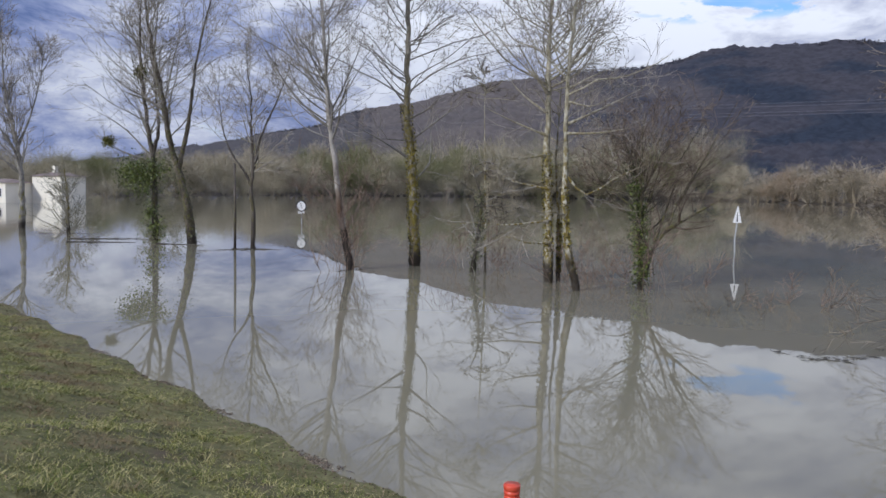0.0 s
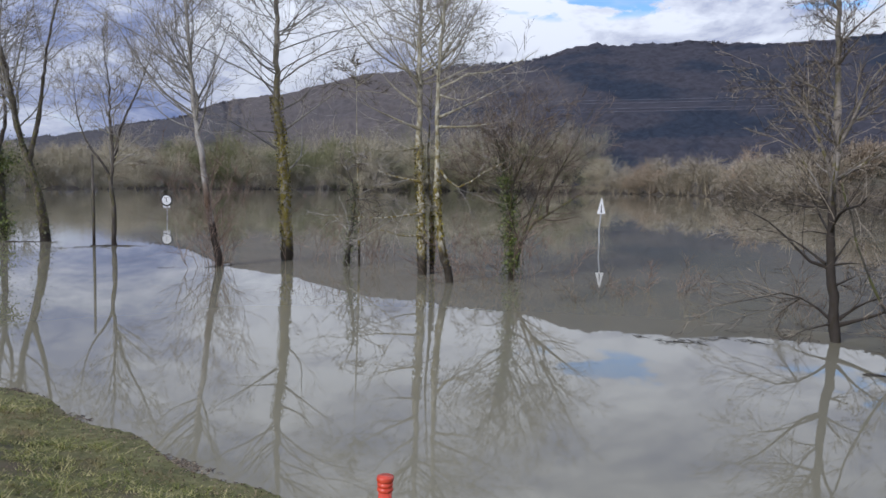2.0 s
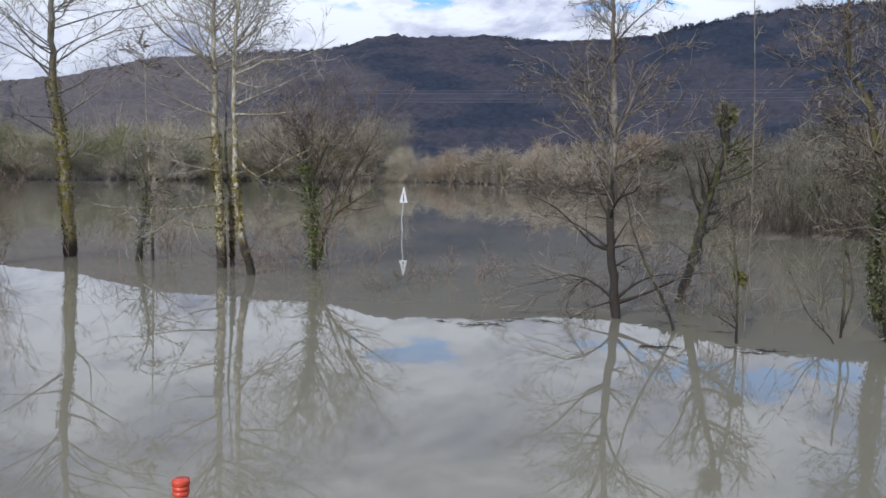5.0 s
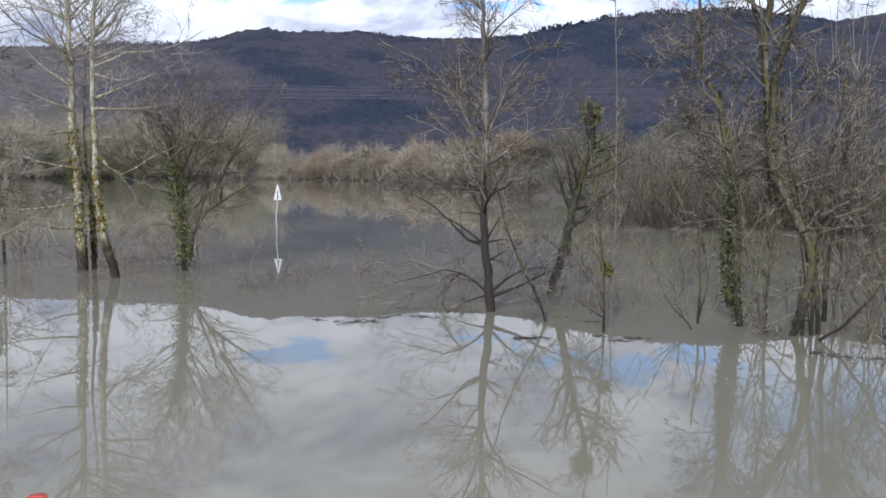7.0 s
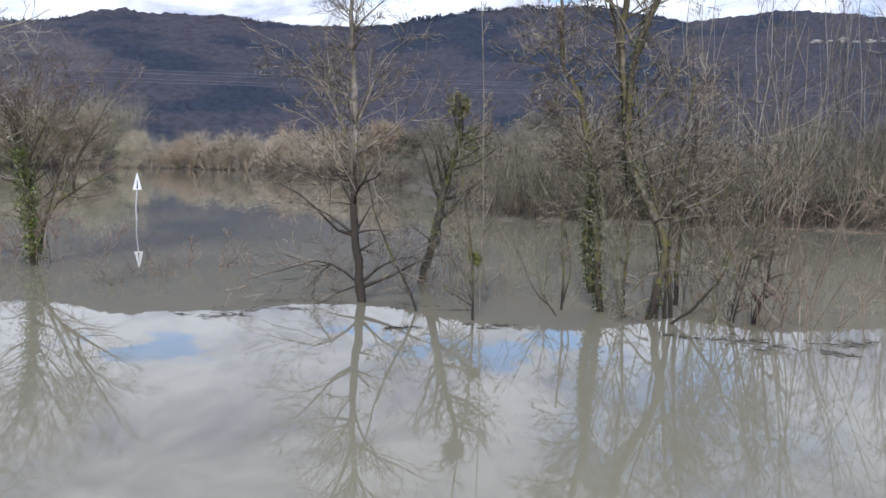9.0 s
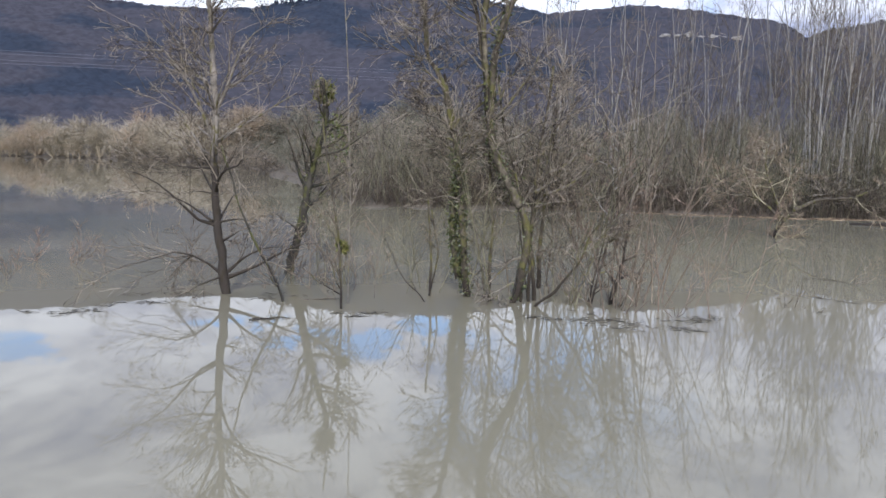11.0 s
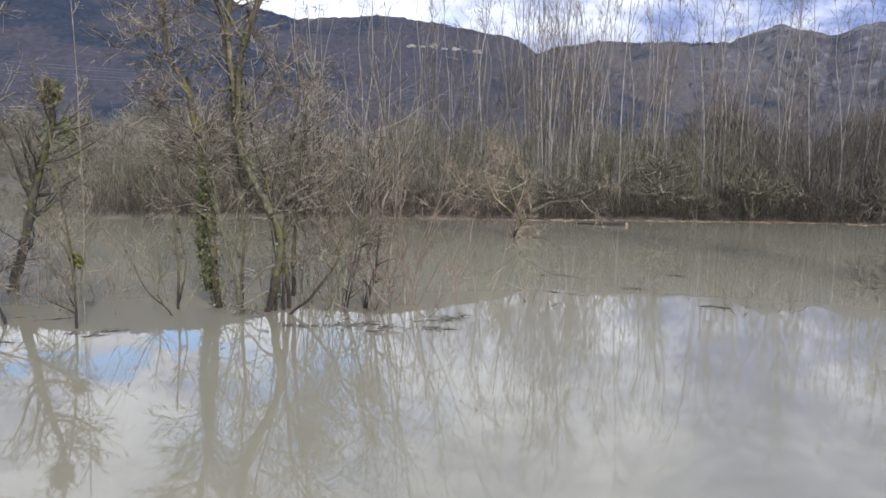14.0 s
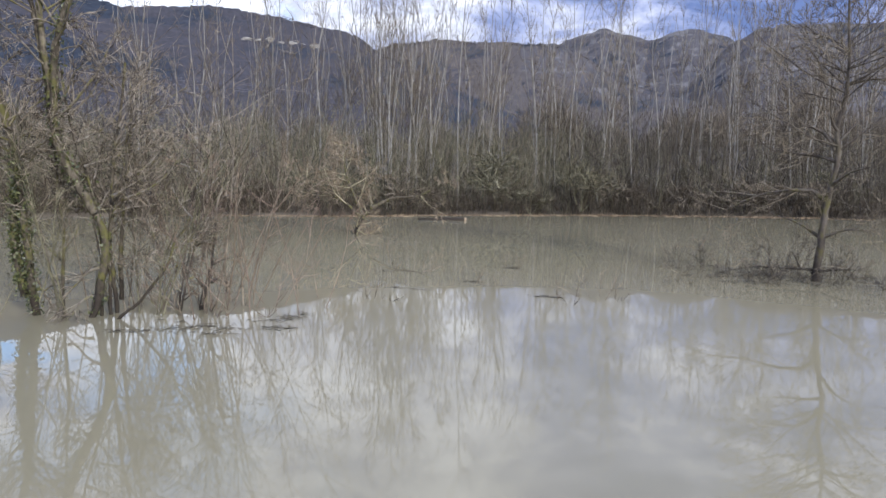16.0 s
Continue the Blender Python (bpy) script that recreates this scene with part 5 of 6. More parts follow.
tree("ivy_alder", "ivy-covered alder standing in flood water", [([(13.63, 10.47, -0.02), (13.59, 10.52, 0.49), (13.57, 10.54, 1.1), (13.55, 10.57, 1.59), (13.52, 10.61, 2.19), (13.48, 10.65, 2.78), (13.43, 10.72, 3.37), (13.36, 10.81, 3.84), (13.3, 10.88, 4.36), (13.19, 11.01, 4.74), (13.07, 11.15, 4.99), (13.02, 11.21, 5.44), (13, 11.22, 6.24)], (0.181, 0.048), 1.5),
     ([(13.72, 10.76, 0.33), (13.67, 10.83, 0.83), (13.63, 10.87, 1.32), (13.62, 10.88, 1.69), (13.64, 10.85, 2.17), (13.67, 10.82, 2.78), (13.64, 10.86, 3.26), (13.6, 10.91, 3.68), (13.56, 10.96, 4.09), (13.52, 11.01, 4.33)], (0.171, 0.061), 0.4)], bark_olive, twig_sunny, 116, branches=10, twigs=5, twiglets=2, limbs=12, limb_len=2.0, span=(0.4, 0.98), angle=(45, 80), lift=0.04,
     ivy=1600, ivy_to=0.5, fine=0.0046, ivy_stems=2, ivy_wide=0.5, limb_bark=bark_tan,
     bough=[([(13.36, 10.81, 4.02), (13.37, 11.16, 4.37), (13.38, 11.52, 4.47), (13.4, 11.86, 4.44)], 0.048), ([(13.3, 10.88, 4.36), (12.74, 10.93, 4.71), (12.24, 10.89, 4.75)], 0.048),
            ([(13.44, 10.7, 3.53), (13.16, 10.7, 3.64), (12.87, 10.7, 3.77), (12.52, 10.79, 3.87)], 0.048), ([(13.39, 10.77, 3.99), (13.11, 10.89, 4.01), (12.8, 11.03, 3.94)], 0.036),
            ([(13.49, 10.65, 3.35), (13.87, 10.6, 3.55), (14.2, 10.62, 3.88), (14.51, 10.65, 3.96)], 0.048), ([(13.48, 10.66, 3.28), (13.44, 11.01, 3.23), (13.39, 11.36, 3.06), (13.36, 11.69, 2.86)], 0.036),
            ([(13.45, 10.69, 3.31), (13.14, 10.9, 3.42), (12.85, 11.08, 3.37)], 0.036), ([(13.16, 11.04, 4.79), (13.2, 10.75, 4.85), (13.01, 10.71, 5.07), (12.98, 10.5, 5.28)], 0.036),
            ([(13.52, 10.61, 2.07), (13.12, 10.65, 2.17), (12.68, 10.74, 2.12), (12.28, 10.77, 2.08)], 0.036), ([(13.59, 10.53, 0.61), (13.8, 10.42, 0.45), (14.05, 10.27, 0.66), (14.37, 10, 0.67)], 0.048),
            ([(13.55, 10.57, 1.59), (13.63, 10.3, 1.9), (13.66, 10.11, 2.32), (13.63, 9.99, 2.8)], 0.036), ([(13.04, 11.18, 5.22), (12.93, 11.52, 5.57), (12.8, 11.87, 5.69)], 0.036)])
tree("sapling", "thin bare sapling in flood water", [([(13.82, 10.03, -0), (13.82, 10.02, 0.51), (13.84, 10, 1.12), (13.85, 9.98, 1.6), (13.82, 10.03, 2.2), (13.8, 10.06, 2.91), (13.78, 10.08, 3.5)], (0.072, 0.036), 0.5)], bark_olive, twig_brown, 117, limbs=4, limb_len=0.8, span=(0.4, 0.97), fine=0.004)
tree("sapling", "short bare two-stemmed sapling in flood water", [([(13.11, 11.09, 0), (13.13, 11.07, 0.49), (13.12, 11.08, 1.1), (13.09, 11.12, 1.76)], (0.06, 0.036), 0.4),
     ([(13.67, 11.55, -0), (13.75, 11.46, 0.51), (13.78, 11.43, 0.89), (13.74, 11.47, 1.27), (13.7, 11.52, 1.58)], (0.05, 0.025), 0.3)], bark_olive, twig_brown, 118, limbs=3, limb_len=0.6, span=(0.25, 0.97), fine=0.004)
tree("clump_alder", "many-stemmed alder clump with ivy in flood water", [([(13.7, 9.33, 0), (13.77, 9.23, 0.26), (13.8, 9.18, 0.62), (13.83, 9.13, 1.01), (13.86, 9.09, 1.48), (13.76, 9.23, 1.97), (13.65, 9.4, 2.38), (13.53, 9.57, 2.77), (13.43, 9.7, 3.18), (13.36, 9.8, 3.69), (13.36, 9.8, 4.05), (13.37, 9.79, 4.41), (13.32, 9.85, 4.73), (13.3, 9.88, 5.17), (13.28, 9.9, 5.61), (13.31, 9.86, 6.17)], (0.151, 0.104), 3),
     ([(13.66, 9.17, 1.99), (13.54, 9.34, 2.42), (13.42, 9.51, 2.81), (13.33, 9.63, 3.21), (13.29, 9.69, 3.65), (13.3, 9.68, 4.05), (13.31, 9.66, 4.49), (13.32, 9.65, 4.92), (13.37, 9.58, 5.36), (13.43, 9.49, 5.72), (13.53, 9.35, 6.1)], (0.173, 0.081), 2.5),
     ([(13.48, 9.89, 3.7), (13.45, 9.93, 4.18), (13.43, 9.95, 4.63), (13.38, 10.01, 5.08), (13.35, 10.05, 5.5), (13.31, 10.11, 5.86), (13.27, 10.17, 6.19)], (0.094, 0.059), 1.5),
     ([(13.88, 9.24, -0.02), (13.89, 9.23, 0.46), (13.92, 9.19, 0.92), (13.9, 9.22, 1.53), (13.83, 9.32, 2.32), (13.75, 9.43, 2.86), (13.67, 9.54, 3.31), (13.61, 9.62, 3.82)], (0.082, 0.035), 0.8),
     ([(14.24, 9.15, 0.16), (14.21, 9.2, 0.79), (14.19, 9.23, 1.39), (14.22, 9.18, 2.28), (14.24, 9.15, 2.82), (14.27, 9.11, 3.28), (14.31, 9.05, 3.66)], (0.095, 0.047), 1.2),
     ([(14.42, 9.15, 0.24), (14.42, 9.15, 1.14), (14.44, 9.12, 1.62), (14.46, 9.08, 2.22), (14.51, 9.01, 2.82)], (0.096, 0.036), 1.2),
     ([(14.05, 9.16, 0.09), (14.05, 9.16, 0.81), (14.04, 9.18, 1.17), (14.07, 9.14, 1.64), (14.11, 9.08, 1.97), (14.19, 8.95, 2.59)], (0.082, 0.035), 0.9),
     ([(13.68, 8.75, 0), (13.88, 8.44, 0.3), (14.02, 8.2, 0.66), (14.15, 7.98, 1.02), (14.23, 7.86, 1.46), (14.3, 7.72, 1.67)], (0.08, 0.034), 0.3)], bark_olive, twig_sunny, 119, limbs=9, limb_len=2.2, span=(0.45, 0.98), angle=(35, 75), lift=0.07,
     branches=8, twigs=5, twiglets=2, ivy=700, ivy_to=0.6, ivy_stems=2, ivy_wide=0.55, fine=0.0046, limb_bark=bark_tan,
     bough=[([(13.42, 9.71, 3.94), (13.34, 9.45, 4.21), (13.22, 9.24, 4.47), (13.12, 9.01, 4.62), (13.17, 8.54, 4.54)], 0.046), ([(13.93, 8.98, 2.3), (13.98, 8.7, 2.47), (14.03, 8.4, 2.65), (14.03, 8.17, 2.79)], 0.058),
            ([(14, 8.87, 1.1), (13.76, 8.44, 1.18), (13.52, 8.01, 1.33)], 0.035), ([(13.97, 8.93, 1.02), (13.76, 8.5, 0.99), (13.6, 8, 1.1)], 0.035),
            ([(13.81, 9.16, 0.95), (13.77, 9.41, 0.88), (13.72, 9.66, 0.61), (13.65, 9.93, 0.35), (13.56, 10.22, 0.09)], 0.058), ([(13.71, 9.31, 0.42), (13.43, 9.38, 0.33), (13.21, 9.36, 0.18), (13.02, 9.29, 0.02)], 0.046),
            ([(13.52, 9.58, 5.38), (13.5, 9.33, 5.38), (13.45, 9.11, 5.34)], 0.046), ([(13.43, 9.7, 4.95), (13.31, 9.12, 5.02), (13.19, 8.51, 4.87)], 0.035),
            ([(13.37, 9.79, 4.5), (13.31, 10.09, 4.42), (13.26, 10.37, 4.52), (13.27, 10.57, 4.35)], 0.046), ([(13.35, 9.81, 4.78), (13.42, 10.12, 5.03), (13.54, 10.37, 5.34)], 0.035),
            ([(13.59, 9.48, 3.31), (13.71, 9.09, 3.5), (13.82, 8.69, 3.89), (13.88, 8.35, 4.39)], 0.046), ([(13.67, 9.37, 2.86), (14.06, 9.04, 3.05), (14.49, 8.62, 3.18), (14.78, 8.39, 3.42)], 0.046),
            ([(13.97, 8.92, 3.28), (13.95, 8.57, 3.73), (13.89, 8.28, 4.06), (13.91, 7.85, 4.32)], 0.046), ([(14.02, 8.86, 3.62), (14.19, 8.73, 4.08), (14.28, 8.74, 4.66), (14.44, 8.64, 5.12)], 0.035),
            ([(13.42, 9.72, 3.2), (13.52, 10.23, 2.91), (13.69, 10.64, 2.96)], 0.035), ([(13.72, 9.3, 2.47), (13.84, 9.72, 2.31), (13.98, 10.12, 2.25)], 0.035),
            ([(13.47, 9.65, 5.38), (13.05, 9.76, 5.46), (12.63, 9.86, 5.3)], 0.035), ([(13.53, 9.56, 3.81), (13.68, 9.22, 4.17), (13.73, 8.99, 4.62), (13.72, 8.86, 5.16)], 0.046),
            ([(14.04, 8.81, 2.25), (14.07, 8.22, 2.5), (14.04, 7.7, 2.96), (13.89, 7.38, 3.5)], 0.046), ([(13.94, 8.97, 1.99), (14.54, 8.76, 2.11), (15.13, 8.55, 2.04)], 0.035)])
tree("leaning_sapling", "thin dead stick leaning out of the flood", [([(12.5, 10.7, 0), (12.11, 11.01, 0.58), (12.0, 11.13, 0.96), (11.83, 11.31, 1.53)], 0.055, 0.3)], bark_wet, twig_moss, 133, limbs=3, limb_len=0.5, fine=0.004)
tree("leaning_sapling", "thin dark sapling leaning out of the flood", [([(14.75, 8.06, 0), (14.8, 7.98, 0.48), (14.85, 7.88, 0.96), (14.89, 7.81, 1.32), (14.91, 7.77, 1.58)], (0.050, 0.035), 0.6)], bark_dark, twig_russet, 134, limbs=4, limb_len=0.8, fine=0.004, limb_bark=bark_dark,
     bough=[([(14.88, 7.82, 1.29), (14.7, 7.49, 1.42), (14.55, 7.06, 1.47)], 0.047)])
tree("broken_sapling", "snapped sapling with bent top in flood water", [([(15.02, 7.74, -0), (15.04, 7.69, 0.3), (15.09, 7.6, 0.61), (15.12, 7.54, 1.21), (15.14, 7.49, 1.68), (15.18, 7.43, 2.27), (15.21, 7.36, 2.47)], (0.058, 0.044), 0),
     ([(14.93, 7.75, 0), (14.95, 7.69, 0.37), (15, 7.61, 0.64)], (0.050, 0.035), 0.2)], bark_wet, twig_russet, 120, limbs=6, limb_len=1.0, span=(0.2, 0.95), fine=0.004, limb_bark=bark_dark,
     bough=[([(15.2, 7.39, 2.28), (15.41, 7.26, 2.31), (15.6, 7.19, 2.22)], 0.047), ([(15.09, 7.6, 0.56), (15.38, 7.55, 0.6), (15.81, 7.18, 0.63)], 0.059),
            ([(15.11, 7.56, 0.91), (14.89, 7.12, 1.08), (14.67, 6.66, 1.17)], 0.035)])
tree("sapling", "thin reddish sapling in flood water", [([(14.9, 8.2, 0), (15, 7.97, 1.26), (15.1, 7.82, 2.64), (15.13, 7.76, 3.2)], 0.065, 0.6)], bark_dark, twig_red, 121, limbs=9, limb_len=1.2, span=(0.2, 0.97), fine=0.004,
     bough=[([(15.05, 7.92, 1.25), (15.16, 7.71, 1.37), (15.28, 7.48, 1.39)], 0.035)])
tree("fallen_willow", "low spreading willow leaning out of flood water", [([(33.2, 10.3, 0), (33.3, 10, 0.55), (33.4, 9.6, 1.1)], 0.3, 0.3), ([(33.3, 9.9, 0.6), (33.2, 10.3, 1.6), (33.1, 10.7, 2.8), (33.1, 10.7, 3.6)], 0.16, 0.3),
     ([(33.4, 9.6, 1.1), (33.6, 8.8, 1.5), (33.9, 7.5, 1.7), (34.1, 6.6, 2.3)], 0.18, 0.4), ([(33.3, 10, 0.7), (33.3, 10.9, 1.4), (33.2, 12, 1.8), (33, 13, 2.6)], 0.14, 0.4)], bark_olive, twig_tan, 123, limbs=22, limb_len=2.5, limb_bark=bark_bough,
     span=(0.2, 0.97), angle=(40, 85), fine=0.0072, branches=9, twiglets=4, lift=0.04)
tree("walnut", "broad bare tree with low level limbs in flood water", [([(23.42, -5.89, 0), (23.4, -5.97, 1.17), (23.38, -6.03, 2.03), (23.35, -6.17, 2.87), (23.33, -6.24, 3.45), (23.34, -6.17, 4.03), (23.32, -6.28, 4.6), (23.3, -6.34, 5.5), (23.31, -6.31, 6.63), (23.32, -6.26, 7.43)], 0.27, 2.5)],
     bark_dark, twig_brown, 124, limbs=30, limb_len=3.3, span=(0.42, 0.98), angle=(50, 85), lift=0.03, fine=0.0052, branches=9, twiglets=4, limb_bark=bark_dark,
     bough=[([(23.35, -6.17, 3.53), (23.49, -5.94, 3.95), (23.66, -5.58, 4.17), (23.87, -4.98, 4.2), (24.03, -4.56, 4.22)], 0.09), ([(23.34, -6.18, 3.24), (23.65, -5.86, 3.37), (24, -5.37, 3.45), (24.43, -4.28, 3.71)], 0.08),
            ([(23.38, -6.02, 2.19), (23.38, -5.61, 2.48), (23.4, -5.06, 2.44), (23.46, -4.27, 2.28), (23.45, -3.71, 2.01), (23.43, -3.15, 1.69)], 0.11), ([(23.46, -4.33, 2.27), (24, -3.46, 2.35), (24.4, -2.81, 2.3), (24.7, -2.41, 2.05)], 0.06),
            ([(23.43, -5.92, 1.21), (23.75, -5.43, 1.56), (24.1, -4.91, 1.74), (24.4, -4.45, 2.07)], 0.08), ([(23.32, -6.15, 2.62), (22.8, -6.44, 2.96), (22.2, -7, 3.17)], 0.09), ([(23.3, -6.35, 5.25), (23.3, -6.8, 5.37), (23.3, -7.28, 5.41), (23.3, -7.76, 5.49)], 0.08),
            ([(23.34, -6.2, 4.03), (23.1, -5.98, 4.26), (22.8, -5.84, 5.13), (22.5, -5.74, 5.81)], 0.07), ([(23.31, -6.32, 5.58), (23.42, -5.89, 5.76), (23.5, -5.52, 5.92), (23.6, -4.91, 5.96)], 0.06),
            ([(23.43, -5.86, 0.31), (23.56, -5.13, 0.31), (23.7, -4.34, 0.3), (23.8, -3.53, 0.12), (23.84, -2.87, -0.2)], 0.06), ([(23.39, -5.93, 0.28), (23, -6.35, 0.38), (22.6, -6.84, 0.45)], 0.07), ([(23.37, -6, 1.18), (23.1, -6.46, 1.43), (22.67, -7.36, 1.4)], 0.06),
            ([(23.5, -5.52, 0.33), (23.74, -5.31, 0.77), (23.95, -5.22, 0.22), (24.18, -5, -0.2)], 0.04), ([(23.4, -5.98, 1.68), (23.28, -5.76, 2.19), (23.17, -5.52, 2.53)], 0.06)])
shrub("drowned_bush", "half-drowned twiggy bush beside a tree", (23.7, -4.2), 1.1, 3.2, 60, twig_dark, 240, thick=0.012, tilt=(30, 80), fine=0.008)
shrub("drowned_bush", "half-drowned twiggy bush beside a tree", (23.2, -7.6), 1.2, 2.6, 16, twig_dark, 241, thick=0.012, tilt=(20, 75), fine=0.008)

# ---- shrubs standing in the water ----
for i, (x, y, h, w, n, mat, label) in enumerate([
        (-3.5, 29.2, 4.0, 1.1, 26, twig_red, "reddish bare shrub round a tree's foot"), (-0.4, 30.5, 2.6, 1.6, 6, twig_red, "reddish bare shrub in flood water"), (4.4, 25.6, 2.2, 1.7, 9, twig_red, "reddish bare shrub in flood water"), (6.4, 24.7, 2.0, 1.7, 11, twig_red, "reddish bare shrub in flood water"), (9.4, 22.3, 0.7, 2.8, 12, twig_red, "low reddish twigs showing above the flood"), (5.0, 27.5, 1.8, 1.6, 9, twig_red, "reddish bare shrub in flood water"), (2.4, 30.5, 1.8, 1.6, 9, twig_red, "reddish bare shrub in flood water"),
        (7.4, 20.2, 0.7, 1.4, 9, twig_brown, "low brown twigs showing above the flood"), (10.0, 21.0, 0.7, 2.2, 5, twig_russet, "low brown twigs showing above the flood"), (12.2, 12.6, 1.6, 1.6, 6, twig_russet, "reddish bare shrub in flood water"),
        (12.6, 14.4, 1.7, 1.6, 7, twig_russet, "brown bare shrub in flood water"), (15.6, 6.6, 2.2, 2.0, 6, twig_red, "wispy reddish bare shrub in flood water"), (16.3, 5.9, 1.9, 1.6, 4, twig_red, "wispy reddish bare shrub in flood water"),
        (11.4, 17.5, 1.2, 2.0, 4, twig_russet, "brown bare shrub in flood water"), (-22.4, 48.4, 1.6, 1.7, 14, twig_olive, "olive bare shrub in flood water"), (22.4, -8.6, 2.6, 2.4, 24, twig_brown, "brown bare shrub in flood water"),
        (9.2, 16.4, 0.7, 2.0, 4, twig_russet, "low brown twigs showing above the flood"), (-14.6, 42.4, 1.3, 1.6, 18, twig_olive, "olive bare shrub in flood water")]):
    wispy = label.startswith("wispy")
    shrub("shrub", label, (x, y), h, w, n, mat, 200 + i, fine=(0.0022 if wispy or h < 1 else 0.003) + 0.00012 * math.hypot(x, y), thick=0.006 if h < 1 else 0.010, branches=5 if wispy else 7, twigs=3 if wispy else 5, tilt=(5, 35) if wispy else (3, 24) if "foot" in label else (5, 45))


for i, (x, y, h, n, wide, mat) in enumerate([(14.3, 8.5, 3.6, 7, 1.1, twig_moss), (13.75, 9.9, 3.4, 6, 1.1, twig_moss), (14.9, 7.9, 5.0, 13, 1.7, twig_sunny), (13.2, 11.6, 2.2, 5, 1.1, twig_moss), (12.4, 13.6, 2.0, 5, 1.1, twig_moss),
                                             (15.0, 8.9, 4.6, 9, 1.5, twig_sunny), (15.7, 7.1, 3.8, 8, 1.6, twig_russet), (14.6, 10.3, 4.8, 8, 1.6, twig_sunny), (14.6, 7.2, 2.4, 6, 1.4, twig_russet)]):
    shrub("sapling_clump", "thin olive-brown saplings rising from the flood", (x, y), h, wide, n, mat, 260 + i, branches=8, twigs=4, tilt=(2, 26), thick=0.019, fine=0.0048, bare=0.28)

# ---- twigs of drowned brush and floating debris ----
def debris_raft(place, length, width, turn, n, seed, label, mat=silt_stick, stick=0.16, loose=0.25, thick=1.0):
    r = np.random.default_rng(seed)
    top = thing("debris_raft", (place[0], place[1], 0), label, "debris", "floating debris")
    a = radians(turn)
    knots = max(4, n // 9)
    which = r.integers(0, knots, n)
    u = (r.normal(size=knots) * length / 3.0)[which] + r.normal(size=n) * length / 14
    w = (r.normal(size=knots) * width / 3.0)[which] + r.normal(size=n) * width / 9
    c = np.column_stack([u * np.cos(a) - w * np.sin(a), u * np.sin(a) + w * np.cos(a), r.uniform(-0.006, 0.004, n)])
    b = a + r.normal(size=n) * 0.7
    d = np.column_stack([np.cos(b), np.sin(b), r.normal(size=n) * 0.06]) * r.uniform(0.2 * stick, stick, n)[:, None]
    pts = np.stack([c - d, c + (0, 0, 0.01), c + d], 1)
    v, f = tubes([(pts, thick * r.uniform(0.0015, 0.0045, n)[:, None] * np.array([[1, 1, 0.5]]))], [4])
    tagged(solid("brushwood", v, f, mat, top), kind="stuff")
    at = r.integers(0, n, n * 4)
    lv, lf = leaves(c[at] + r.normal(size=(n * 4, 3)) * (loose * 0.5, loose * 0.5, 0) + (0, 0, 0.006), 0.022, r)
    lv[:, 2] = 0.004 + np.abs(lv[:, 2]) * 0.25
    tagged(solid("litter", lv, lf, dead_leaf if loose < 0.1 else silt_stick, top), kind="stuff")
    return top


for i, (x, y, l, w, turn, n) in enumerate([(13.5, 6.7, 2.6, 1.2, -60, 16), (14.3, 6.0, 1.8, 0.9, -60, 12), (11.0, 13.2, 2.4, 0.9, -45, 30), (24.5, -4.6, 3.0, 1.6, 100, 60), (22.6, -4.0, 1.6, 0.8, 95, 24),
                                         (23.6, 2.4, 1.0, 0.25, 95, 26), (18.6, 0.6, 1.2, 0.3, 80, 30), (22.0, 4.5, 1.6, 0.3, 100, 30), (20.5, 3.0, 0.9, 0.2, 90, 18), (19.0, 4.4, 0.8, 0.2, 90, 16),
                                         (-10.2, 37.6, 3.2, 1.2, 5, 60), (-16.5, 44.0, 4.5, 1.6, 10, 80), (-22.5, 47.5, 4.0, 1.6, 10, 60), (-4.4, 28.8, 2.0, 1.2, 20, 40), (9.0, 15.6, 2.2, 1.0, -40, 26), (33.6, 9.0, 2.5, 0.6, 100, 30), (6.7, 14.7, 1.8, 0.7, -30, 50), (8.3, 14.7, 1.6, 0.6, -35, 40), (9.3, 11.4, 1.3, 0.35, -45, 36), (10.8, 10.5, 1.3, 0.4, -45, 36), (13.1, 7.5, 1.6, 0.7, -60, 40), (13.2, 6.4, 1.8, 0.8, -65, 44), (14.8, 6.1, 1.6, 0.8, -65, 40), (13.65, 5.9, 1.2, 0.15, -85, 30), (23.9, -3.6, 2.2, 1.0, 95, 60), (24.1, -5.2, 2.4, 1.2, 95, 60)]):
    debris_raft((x, y), l, w, turn, n, 300 + i, "drift of sticks and dead leaves floating on the flood")
for i, (x, y, l, turn) in enumerate([(-17.6, 41.2, 3.4, 8), (-13.4, 40.6, 2.4, -6), (-18.5, 43.6, 3.6, 14), (-8.9, 38.3, 2.4, 4)]):
    drift = thing("floating_bough", (x, y, 0), "dark waterlogged bough floating on the flood", "branch", "floating boughs")
    r = np.random.default_rng(350 + i)
    c, q = math.cos(radians(turn)), math.sin(radians(turn))
    u = np.linspace(-0.5, 0.5, 7) * l
    line = np.column_stack([u * c, u * q, -0.015 + 0.03 * r.random(7)])
    thick = np.linspace(0.045, 0.015, 7)
    v, f = tubes([(line[None], thick[None])], [7])
    solid("stem", v, f, bark_brown, drift, smooth=True)
    p2, r2 = grow(line[None], thick[None], 9, r, (0.1, 1.0), (25, 60), 0.3, 0.5, 5, 0.02, 0.12, 0.5, 0.4, 0.012)
    v, f = tubes([(p2, r2)], [4])
    solid("twigs", v, f, twig_dark, drift)

